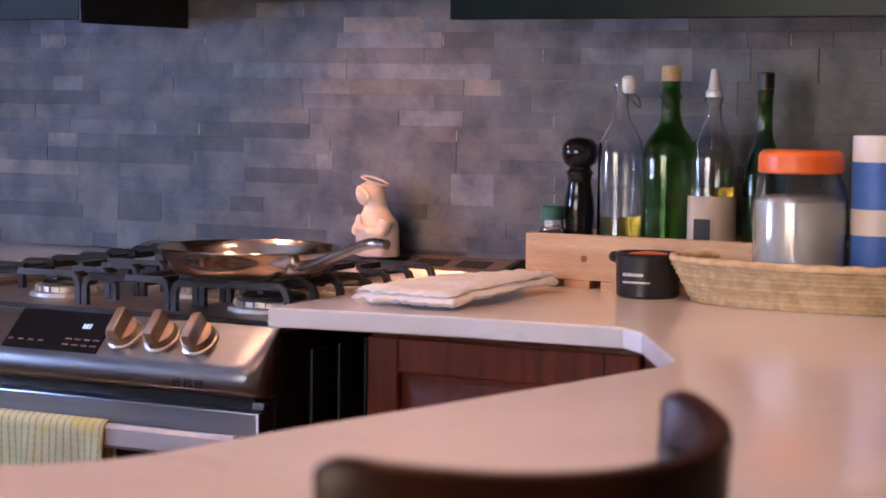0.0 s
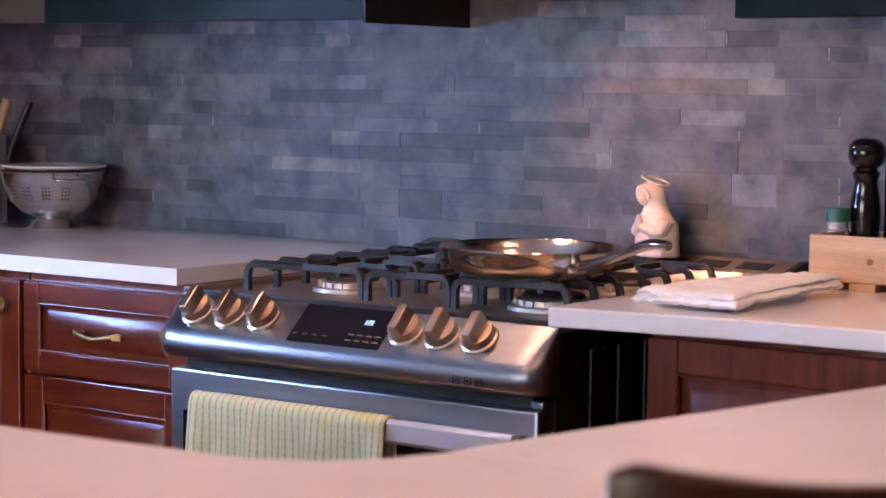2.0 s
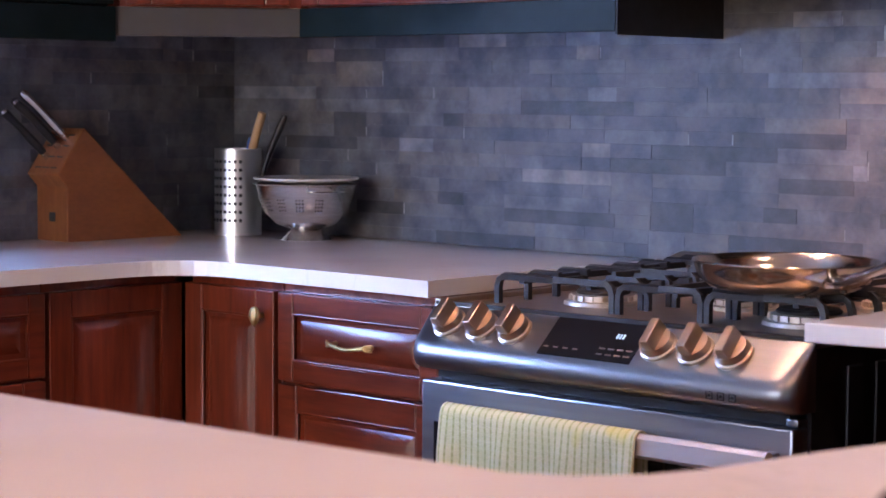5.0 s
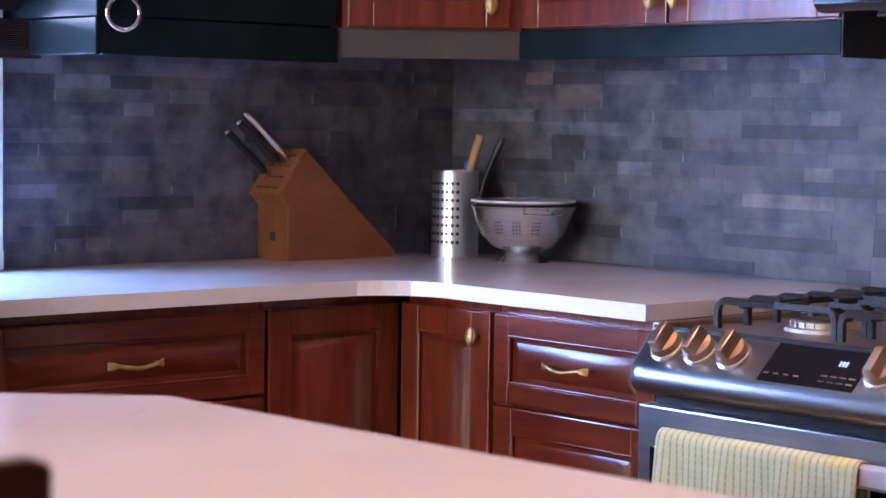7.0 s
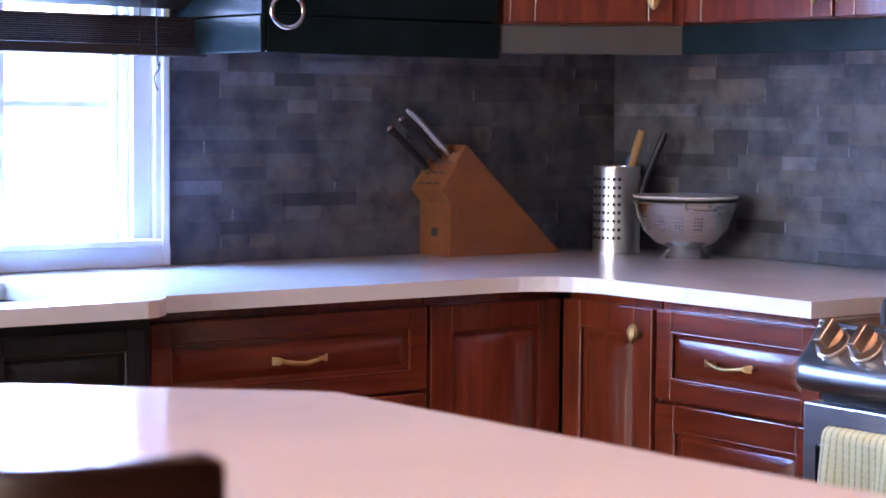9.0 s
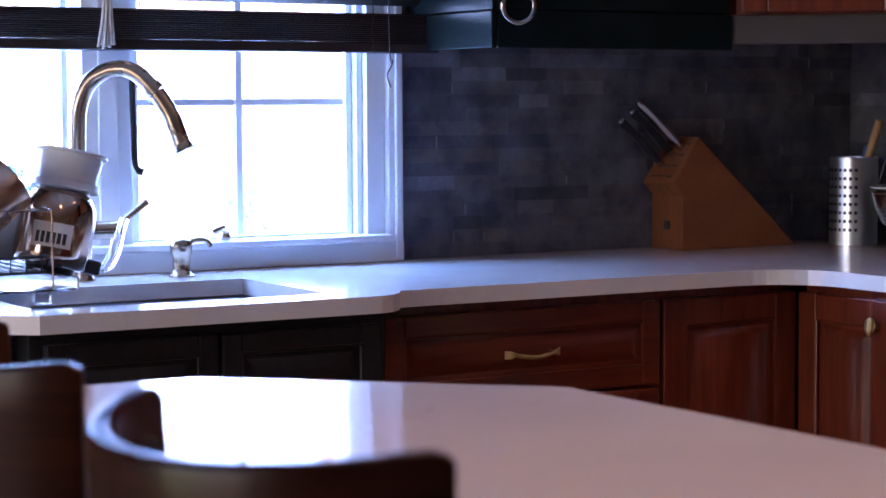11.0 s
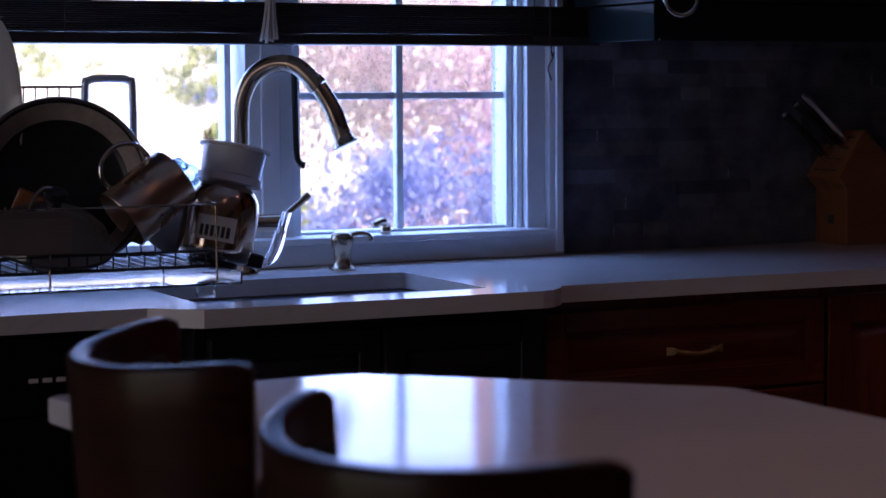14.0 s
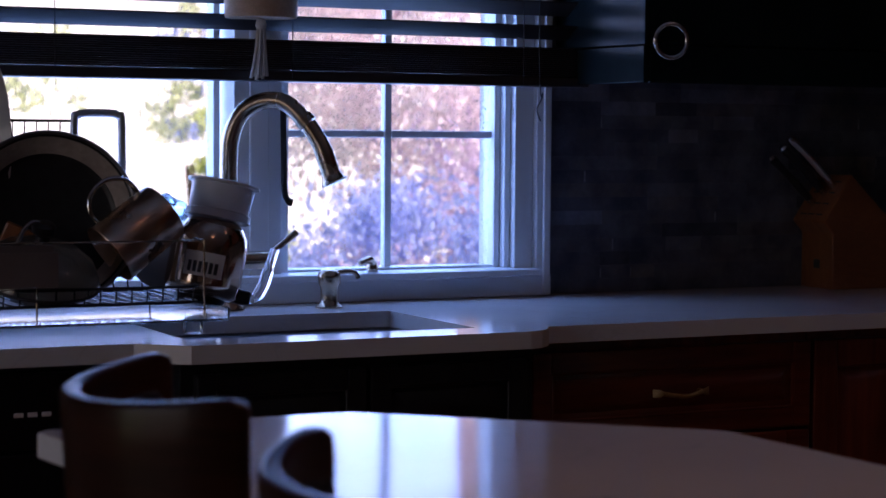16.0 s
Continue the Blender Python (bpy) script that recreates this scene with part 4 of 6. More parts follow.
# raised wooden blind
bl = thing("window_blind", (0.07, -1.88, 1.345), "dark wooden slatted blind, drawn up over the window", "blind")
by0, by1 = -2.66, -1.205
part("bottom_rail", box(0.045, 0.100, by0, by1, 1.345, 1.366, 0.004), M["blind"], bl, world=True)
for k in range(14):
    z = 1.3675 + k * 0.0041
    part("slat", box(0.046 + random.uniform(-0.003, 0.003), 0.098 + random.uniform(-0.003, 0.003), by0, by1, z, z + 0.0032, 0.0008, 1), M["blind"], bl, world=True)
for k in range(13):
    z = 1.456 + k * 0.0485
    q = box(-0.026, 0.026, by0, by1, -0.0016, 0.0016, 0.0006, 1)
    part("slat", moved(q, pose(0.072, 0, z, 0, -29, 0)), M["blind"], bl, world=True)
part("head_rail", box(0.035, 0.105, by0, by1, 2.085, 2.135, 0.003), M["blind"], bl, world=True)
for y in (-2.32, -1.86, -1.36):
    part("ladder_cord", tube([(0.1, y, 1.35), (0.1, y, 2.09)], 0.0012, 6), M["ink"], bl, world=True)
part("pull_cord", tube(curve_points([(0.102, -1.325, 2.09), (0.103, -1.325, 1.40), (0.104, -1.318, 1.33), (0.103, -1.330, 1.300), (0.104, -1.322, 1.275)], 6), 0.0014, 6), M["ink"], bl, "thin dark cord", world=True)


# ---- bar stools ----
def stool():
    """A bar stool with a bent wooden back round a padded seat; its front looks along local +y."""
    ob = thing("bar_stool", (0, 0, 0), "dark walnut bar stool with a curved wooden back and black padding", "bar stool", "stools at the breakfast bar")
    R, T, Z0, Z1, A = 0.198, 0.020, 0.70, 1.018, 67

    def shell(r0, r1, z0, z1, a, drop, n=30, nz=8):
        b = bmesh.new()
        ring = []
        for i in range(n + 1):
            t = -1 + 2 * i / n
            ang = radians(-90 + a * t)
            k = abs(t) ** 30
            top = z1 + 0.016 * t * t - drop * k
            col = []
            for r in (r0, r1):
                for j in range(nz + 1):
                    s = j / nz
                    rr = r + 0.018 * (1 - s) * -1
                    col.append(b.verts.new((rr * math.cos(ang), rr * math.sin(ang), z0 + (top - z0) * s)))
            ring.append(col)
        m = nz + 1
        for p, q in zip(ring, ring[1:]):
            for j in range(nz):
                b.faces.new((p[j], q[j], q[j + 1], p[j + 1]))
                b.faces.new((p[m + j], p[m + j + 1], q[m + j + 1], q[m + j]))
            b.faces.new((p[nz], q[nz], q[m + nz], p[m + nz]))
            b.faces.new((p[0], p[m], q[m], q[0]))
        for p in (ring[0], ring[-1]):
            for j in range(nz):
                b.faces.new((p[j], p[j + 1], p[m + j + 1], p[m + j]))
        bmesh.ops.recalc_face_normals(b, faces=b.faces[:])
        sharp = [e for e in b.edges if len(e.link_faces) == 2 and e.calc_face_angle(0) > 0.9]
        bmesh.ops.bevel(b, geom=sharp, offset=0.006, segments=3, profile=0.5, affect="EDGES")
        return b

    part("backrest", shell(R - T / 2, R + T / 2, Z0, Z1, A, 0.008), M["walnut"], ob, smooth=50)
    part("back_pad", shell(R - T / 2 - 0.012, R - T / 2 - 0.0015, Z0 + 0.03, Z1 - 0.034, A - 4, 0.02), M["leather"], ob, "black padded lining", smooth=60)
    part("seat", lathe([(0, 0.64), (0.162, 0.64), (0.172, 0.655), (0.172, 0.675), (0.160, 0.694), (0.10, 0.699), (0, 0.70)], 40), M["leather"], ob, "black padded round seat", smooth=50)
    part("seat_frame", lathe([(0, 0.60), (0.150, 0.60), (0.160, 0.61), (0.160, 0.638), (0, 0.638)], 40), M["walnut"], ob, smooth=40)
    for a in (45, 135, 225, 315):
        c, s = math.cos(radians(a)), math.sin(radians(a))
        part("leg", tube([(c * 0.145, s * 0.145, 0.605), (c * 0.225, s * 0.225, 0.0)], [0.021, 0.015], 10), M["walnut"], ob, smooth=60)
    part("footrest", tube([(0.198 * math.cos(2 * math.pi * k / 40), 0.198 * math.sin(2 * math.pi * k / 40), 0.27) for k in range(40)], 0.010, 8, closed=True), M["nickel"], ob, "metal ring footrest", smooth=60)
    return ob


st = stool()
st.matrix_basis = pose(1.929, -2.602, 0, 0, 0, -8)
copy_thing(st, pose(2.422, -2.600, 0, 0, 0, 8))
copy_thing(st, pose(3.078, -2.094, 0, 0, 0, 77))

# ---- cookware on the cooker ----
PAN = (1.945, -0.560)
pn = thing("frying_pan", (PAN[0], PAN[1], 0.9368), "shiny stainless steel frying pan on the grate", "frying pan")
part("bowl", lathe([(0, 0.0), (0.098, 0.0), (0.112, 0.003), (0.125, 0.010), (0.136, 0.022), (0.143, 0.038), (0.147, 0.052), (0.150, 0.054), (0.149, 0.0565), (0.145, 0.054), (0.140, 0.038), (0.132, 0.023), (0.121, 0.012), (0.104, 0.005), (0, 0.004)], 72), M["pan_steel"], pn, smooth=60).scale = (1, 1, 0.87)
hx, hy = math.cos(radians(-26)), math.sin(radians(-26))
bm = tube(curve_points([(hx * r, hy * r, z) for r, z in ((0.138, 0.026), (0.165, 0.030), (0.225, 0.044), (0.295, 0.065), (0.345, 0.077), (0.385, 0.078))], 6), [0.0095] * 8 + [0.0075] * 10 + [0.0085] * 8 + [0.0075] * 5, 10)
part("rivet_plate", moved(box(-0.004, 0.004, -0.018, 0.018, -0.011, 0.011, 0.003), pose(hx * 0.1375, hy * 0.1375, 0.026, 0, 0, -26)), M["pan_steel"], pn)
part("handle", bm, M["pan_steel"], pn, "curved steel handle", smooth=60)



def statue():
    """A small plaster figure in a veil, head bowed over folded palms, with a ring over the head; one plain shape."""
    bm = lathe([(0, 0), (0.040, 0), (0.042, 0.004), (0.041, 0.020), (0.0405, 0.040), (0.040, 0.056), (0.037, 0.068), (0.031, 0.078), (0.0235, 0.088), (0.0195, 0.096), (0.0195, 0.104), (0.0220, 0.113), (0.0230, 0.122), (0.0215, 0.132), (0.0155, 0.141), (0.007, 0.1455), (0, 0.1462)], 40)
    for v in bm.verts:
        a = math.atan2(v.co.y, v.co.x)
        k = 1 + 0.05 * math.sin(a * 7) * max(0, 1 - v.co.z / 0.07)
        up = max(0.0, v.co.z - 0.066) / 0.07
        k *= 1 + 0.42 * max(0.0, math.sin(a) + 0.75) / 1.75 * math.exp(-((v.co.z - 0.099) / 0.013) ** 2)     # the veil falls straight behind
        v.co.x, v.co.y = v.co.x * k * (1.06 - 0.06 * up) - 0.006 * up, v.co.y * k * (0.82 + 0.20 * min(1, up)) - 0.011 * up

    def blob(x, y, z, rx, ry, rz, tilt=0.0, lean=0.0):
        b = bmesh.new()
        bmesh.ops.create_uvsphere(b, u_segments=24, v_segments=16, radius=1.0)
        moved(b, pose(x, y, z, tilt, lean, 0) @ Matrix.Diagonal((rx, ry, rz, 1)))
        join(bm, b)

    blob(-0.008, -0.0275, 0.116, 0.0128, 0.0085, 0.0170, 16, -6)   # face
    tube(curve_points([(-0.022, -0.026, 0.112), (-0.021, -0.029, 0.126), (-0.008, -0.033, 0.137), (0.007, -0.029, 0.126), (0.009, -0.026, 0.112)], 5), 0.0032, 8, bm=bm)
    for s in (-1, 1):
        tube(curve_points([(s * 0.032, -0.006, 0.070), (s * 0.031, -0.017, 0.050), (s * 0.018 - 0.002, -0.027, 0.051), (s * 0.004 - 0.003, -0.034, 0.058)], 5), [0.0130] * 6 + [0.0120] * 5 + [0.0085] * 5, 10, bm=bm)
        tube([(s * 0.0034 - 0.003, -0.035, 0.054), (s * 0.0020 - 0.003, -0.039, 0.072), (-0.003, -0.038, 0.083)], [0.0056, 0.0050, 0.0026], 10, bm=bm)
    tube([(-0.008 + 0.0245 * math.cos(2 * math.pi * k / 36), 0.000 + 0.0225 * math.sin(2 * math.pi * k / 36), 0.1475 - 0.0080 * math.cos(2 * math.pi * k / 36) - 0.0035 * math.sin(2 * math.pi * k / 36)) for k in range(36)], 0.0024, 8, bm=bm, closed=True)
    return bm


sb = statue()
sb.transform(pose(1.905, -0.068, 0.9345, 0, 0, -24) @ Matrix.Diagonal((1.08, 1.08, 0.94, 1)))
st_ = single("statuette", sb, M["plaster"], "small pale plaster praying figure standing behind the hob", "statuette", smooth=60)
rm = st_.modifiers.new("one_skin", "REMESH")
rm.mode, rm.voxel_size, rm.use_smooth_shade = "VOXEL", 0.0014, True
sm = st_.modifiers.new("worn", "SMOOTH")
sm.factor, sm.iterations = 0.5, 3


def cloth(nx, ny, fn, thick, mat, name, label, category):
    """A cloth from a grid fn(u, v), thickened."""
    b = bmesh.new()
    g = [[b.verts.new(fn(i / nx, j / ny)) for j in range(ny + 1)] for i in range(nx + 1)]
    for i in range(nx):
        for j in range(ny):
            b.faces.new((g[i][j], g[i + 1][j], g[i + 1][j + 1], g[i][j + 1]))
    bmesh.ops.recalc_face_normals(b, faces=b.faces[:])
    ob = single(name, b, mat, label, category, smooth=80)
    so = ob.modifiers.new("thickness", "SOLIDIFY")
    so.thickness, so.offset = thick, 0
    return ob


def hanging(u, v):
    """Over the oven handle: the back falls behind the bar, the front in front."""
    x = 1.435 + 0.408 * u
    w = 0.004 * math.sin(u * 19 + 1) + 0.003 * math.sin(u * 41)
    s = v * 0.62
    if s < 0.20:
        y, z = -0.784 + 0.0015 * math.sin(u * 25), 0.706 - (0.20 - s)
    elif s < 0.26:
        a = (s - 0.20) / 0.06 * math.pi
        y, z = -0.801 + 0.017 * math.cos(a), 0.708 + 0.018 * math.sin(a)
    else:
        d = s - 0.26
        y, z = -0.818 - w * min(1, d / 0.06) - 0.010 * min(1, d / 0.3), 0.708 - d
    return (x + 0.012 * (v - 0.4) * (u - 0.5) * (1 if s > 0.26 else 0), y, z)


cloth(90, 70, hanging, 0.003, M["towel"], "dish_towel", "yellow-green striped dish towel hanging on the oven handle", "towel")


def folded_layer(z, x0, x1, y0, y1, seed, curl):
    def fn(u, v):
        n = noise.noise(Vector((u * 5 + seed, v * 6, seed))) * 0.006 + noise.noise(Vector((u * 13, v * 17 + seed, seed))) * 0.003
        taper = 1 - 0.62 * v
        yy = y0 + (y1 - y0) * v
        xx = x0 + (x1 - x0) * (0.5 + (u - 0.5) * taper) + 0.065 * v
        xx += 0.010 * noise.noise(Vector((seed, v * 7, 2.0)))
        yy += 0.012 * noise.noise(Vector((u * 6, seed, 5.0)))
        zz = z + abs(n) + 0.005 * math.sin(v * 3.2) + curl * max(0, 1 - u * 9)
        return (xx, yy, zz + 0.006 * v)
    return fn


def folded_cloth():
    b = bmesh.new()
    nx, ny = 40, 40
    for k in range(2):
        top = folded_layer(CT + 0.0045 + k * 0.0100, 2.195 + 0.006 * k, 2.362 - 0.010 * k, -0.655 + 0.010 * k, -0.310, 3.1 + k, 0)
        g = [[b.verts.new(top(i / nx, j / ny)) for j in range(ny + 1)] for i in range(nx + 1)]
        h = [[b.verts.new(Vector(top(i / nx, j / ny)) + Vector((0, 0, 0.0115))) for j in range(ny + 1)] for i in range(nx + 1)]
        for q, flip in ((g, 1), (h, 0)):
            for i in range(nx):
                for j in range(ny):
                    f_ = (q[i][j], q[i + 1][j], q[i + 1][j + 1], q[i][j + 1])
                    b.faces.new(f_[::-1] if flip else f_)
        edge = [(i, 0) for i in range(nx + 1)] + [(nx, j) for j in range(1, ny + 1)] + [(i, ny) for i in range(nx - 1, -1, -1)] + [(0, j) for j in range(ny - 1, 0, -1)]
        mids = []
        for i, j in edge:
            m_ = (g[i][j].co + h[i][j].co) / 2
            out = Vector((m_.x - 2.29, m_.y + 0.48, 0)).normalized() * 0.009
            mids.append(b.verts.new(m_ + out))
        for a in range(len(edge)):
            c = (a + 1) % len(edge)
            (i, j), (p, q) = edge[a], edge[c]
            b.faces.new((g[i][j], g[p][q], mids[c], mids[a]))
            b.faces.new((mids[a], mids[c], h[p][q], h[i][j]))
    bmesh.ops.recalc_face_normals(b, faces=b.faces[:])
    return b


single("cloth", folded_cloth(), M["cloth_white"], "folded white terry cloth lying on the worktop", "cloth", smooth=70)

# ---- bottles and jars by the cooker ----
bx = thing("wooden_crate", (2.50, -0.165, CT), "pale pine crate holding bottles", "crate")
CX, CW = 2.283, 0.56
part("front_board", box(CX, CX + CW, -0.232, -0.220, CT + 0.014, 1.004, 0.002), M["pine"], bx, world=True)
part("back_board", box(CX, CX + CW, -0.100, -0.088, CT + 0.014, 1.004, 0.002), M["pine"], bx, world=True)
part("side_board", box(CX, CX + 0.012, -0.2195, -0.1005, CT + 0.014, 1.004, 0.002), M["pine"], bx, world=True)
part("side_board", box(CX + CW - 0.012, CX + CW, -0.2195, -0.1005, CT + 0.014, 1.004, 0.002), M["pine"], bx, world=True)
part("base_board", box(CX + 0.0125, CX + CW - 0.0125, -0.2195, -0.1005, CT + 0.014, CT + 0.024), M["pine"], bx, world=True)
for a, b_ in ((0.0, 0.052), (0.072, 0.118), (0.138, 0.30), (0.32, CW)):
    part("foot", box(CX + a, CX + b_, -0.2315, -0.0885, CT, CT + 0.0135, 0.001), M["pine"], bx, world=True)
part("knot", moved(lathe([(0, 0), (0.006, 0), (0, 0.0008)], 14), pose(CX + 0.108, -0.2322, 0.964, 90, 0, 0)), M["maple"], bx, world=True)
ZB = CT + 0.0245      # floor of the crate


def at(bm, x, y, z, rz=0):
    return moved(bm, pose(x, y, z, 0, 0, rz))


single("pepper_mill", at(lathe([(0, 0), (0.030, 0), (0.031, 0.01), (0.028, 0.03), (0.024, 0.07), (0.027, 0.10), (0.024, 0.125), (0.019, 0.150), (0.022, 0.162), (0.024, 0.166), (0.019, 0.171), (0.018, 0.175),
       (0.027, 0.182), (0.031, 0.196), (0.030, 0.212), (0.022, 0.222), (0.008, 0.226), (0, 0.226)], 40), 2.345, -0.150, ZB), M["blackgloss"], "glossy black turned pepper mill in the crate", "pepper mill", smooth=60)
sh = thing("spice_jar", (2.312, -0.185, ZB), "small glass spice jar with a green lid", "jar")
part("glass", lathe([(0, 0), (0.022, 0), (0.023, 0.004), (0.023, 0.065), (0.018, 0.075), (0.0175, 0.085), (0.0155, 0.085), (0.016, 0.074), (0.021, 0.064), (0.021, 0.004), (0, 0.003)], 28), M["glass"], sh)
part("lid", lathe([(0, 0.086), (0.0205, 0.086), (0.021, 0.089), (0.021, 0.107), (0.019, 0.110), (0, 0.110)], 28), material("dark_green_lid", (0.02, 0.11, 0.08), 0.4), sh, "dark green lid")


def bottle(name, x, y, z, outer, wall, mat, label, liquid=None, liquid_mat=None, n=40):
    """A hollow bottle from its outer profile, with what is left in it."""
    ob = thing(name, (x, y, z), label, "bottle")
    inner = [(max(r - wall, 0.001), zz) for r, zz in outer if zz > 0.004]
    prof = [(0, 0)] + outer + inner[::-1] + [(0, 0.005)]
    part("glass", lathe(prof, n), mat, ob, smooth=60)
    if liquid:
        r = [(rr - wall - 0.0006, zz) for rr, zz in outer if 0.005 < zz < liquid]
        part("contents", lathe([(0, 0.0062)] + [(r[0][0] - 0.001, 0.0062)] + r + [(r[-1][0], liquid), (0, liquid)], n), liquid_mat, ob, "golden oil", smooth=60)
    return ob


b1 = bottle("bottle", 2.422, -0.155, ZB, [(0.034, 0), (0.0385, 0.006), (0.0385, 0.198), (0.0365, 0.218), (0.025, 0.241), (0.0145, 0.260), (0.0115, 0.28), (0.0115, 0.305), (0.014, 0.307), (0.014, 0.315)], 0.003, M["glass"],
            "clear swing-top glass bottle with some oil", 0.095, M["glass_oil"])
part("stopper", at(lathe([(0, 0), (0.010, 0.002), (0.013, 0.01), (0.013, 0.025), (0.009, 0.031), (0, 0.032)], 20), 0.014, -0.002, 0.300), M["ceramic"], b1, "white ceramic stopper")
part("wire_clasp", tube(curve_points([(0.013, -0.006, 0.285), (0.022, -0.006, 0.300), (0.032, -0.004, 0.292), (0.030, 0.006, 0.278), (0.013, 0.010, 0.290)], 5), 0.0016, 6), M["iron"], b1, "dark wire clasp")
b2 = bottle("bottle", 2.508, -0.150, ZB, [(0.042, 0), (0.0465, 0.006), (0.0465, 0.198), (0.044, 0.214), (0.033, 0.232), (0.0215, 0.248), (0.0165, 0.268), (0.0155, 0.292), (0.0185, 0.294), (0.0185, 0.300), (0.0155, 0.302), (0.0155, 0.322)], 0.003, M["glass_green"],
            "tall dark green oil bottle with a pale cap")
part("cap", lathe([(0, 0.3225), (0.016, 0.3225), (0.0165, 0.325), (0.0165, 0.345), (0.015, 0.348), (0, 0.348)], 28), M["cork"], b2, "pale ribbed cap")
b3 = bottle("bottle", 2.587, -0.160, ZB, [(0.035, 0), (0.0395, 0.006), (0.0395, 0.196), (0.037, 0.214), (0.024, 0.236), (0.0145, 0.256), (0.0125, 0.285), (0.015, 0.287), (0.015, 0.296)], 0.003, M["glass"],
            "clear glass oil bottle with a tan label and a pourer", 0.15, M["glass_oil"])
part("label", lathe([(0.0402, 0.055), (0.0402, 0.135)], 40), M["paper_tan"], b3, "tan paper label", smooth=60)
part("label_print", box(-0.016, 0.012, -0.0412, -0.0395, 0.062, 0.098), M["ink"], b3, "dark oval print")
part("pourer", lathe([(0, 0.297), (0.014, 0.297), (0.014, 0.305), (0.010, 0.31), (0.006, 0.34), (0.004, 0.343), (0, 0.343)], 20), M["plastic_white"], b3, "white pourer")
b4 = bottle("bottle", 2.668, -0.140, ZB, [(0.030, 0), (0.034, 0.006), (0.034, 0.17), (0.029, 0.19), (0.015, 0.23), (0.0125, 0.25), (0.0125, 0.30), (0.014, 0.302), (0.014, 0.31)], 0.003, M["glass_green"], "dark glass bottle at the back of the crate")
part("cap", lathe([(0, 0.311), (0.0145, 0.311), (0.0145, 0.336), (0.012, 0.338), (0, 0.338)], 24), M["plastic_black"], b4, "black cap")
pt = thing("crock", (2.528, -0.290, CT), "small matt black crock with white lettering", "pot")
part("bowl", lathe([(0, 0), (0.046, 0), (0.050, 0.004), (0.052, 0.066), (0.054, 0.070), (0.050, 0.072), (0.047, 0.068), (0.045, 0.008), (0, 0.007)], 44), M["blackmetal"], pt)
part("lug", tube(curve_points([(-0.050, 0.0, 0.064), (-0.060, 0, 0.066), (-0.063, 0, 0.060), (-0.052, 0, 0.056)], 4), 0.005, 8), M["blackmetal"], pt)
part("contents", at(lathe([(0, 0.0), (0.043, 0.0), (0.044, 0.008), (0.03, 0.014), (0.01, 0.017), (0, 0.017)], 20), 0, 0, 0.056), M["orange"], pt, "orange scourer")
for k, (w, zz) in enumerate(((0.046, 0.036), (0.060, 0.025))):
    b = bmesh.new()
    for i in range(12):
        a0 = radians(-118 + i * w * 900 / 12)
        a1 = radians(-118 + (i + 0.85) * w * 900 / 12)
        vs = [b.verts.new((0.0524 * math.cos(a), 0.0524 * math.sin(a), z_)) for a, z_ in ((a0, zz), (a1, zz), (a1, zz + 0.005 - 0.002 * k), (a0, zz + 0.005 - 0.002 * k))]
        b.faces.new(vs)
    part("lettering_bar", b, M["paper"], pt, "white bar of lettering", smooth=None)
jr = thing("storage_jar", (2.778, -0.292, CT + 0.004), "clear jar of sugar with an orange screw lid", "jar")
part("glass", lathe([(0, 0), (0.060, 0), (0.070, 0.008), (0.072, 0.03), (0.072, 0.145), (0.066, 0.168), (0.060, 0.178), (0.060, 0.190), (0.058, 0.190), (0.058, 0.178), (0.064, 0.167), (0.0705, 0.145), (0.0705, 0.03), (0.068, 0.010), (0, 0.004)], 48), M["glass"], jr, smooth=60)
part("contents", lathe([(0, 0.0055), (0.060, 0.0055), (0.0695, 0.02), (0.0695, 0.142), (0.05, 0.150), (0.02, 0.140), (0, 0.144)], 40), M["ceramic"], jr, "white sugar", smooth=60)
part("lid", lathe([(0, 0.2115), (0.058, 0.2115), (0.064, 0.207), (0.0655, 0.203), (0.0655, 0.182), (0.063, 0.180), (0, 0.180)], 48), M["orange"], jr, "orange screw lid", smooth=40)
jr.scale = (1, 1, 1.125)
cn = thing("carton", (2.892, -0.262, CT + 0.004), "tall round carton with a blue and white wrapper", "carton")
part("body", lathe([(0, 0), (0.040, 0), (0.041, 0.003), (0.041, 0.259), (0.039, 0.262), (0, 0.262)], 36), M["plastic_white"], cn, smooth=50)
part("wrapper", lathe([(0.0416, 0.03), (0.0416, 0.222)], 36), M["blue"], cn, "blue wrapper", smooth=60)
part("wrapper_print", lathe([(0.0421, 0.110), (0.0421, 0.150)], 36), M["paper"], cn, "white band", smooth=60)


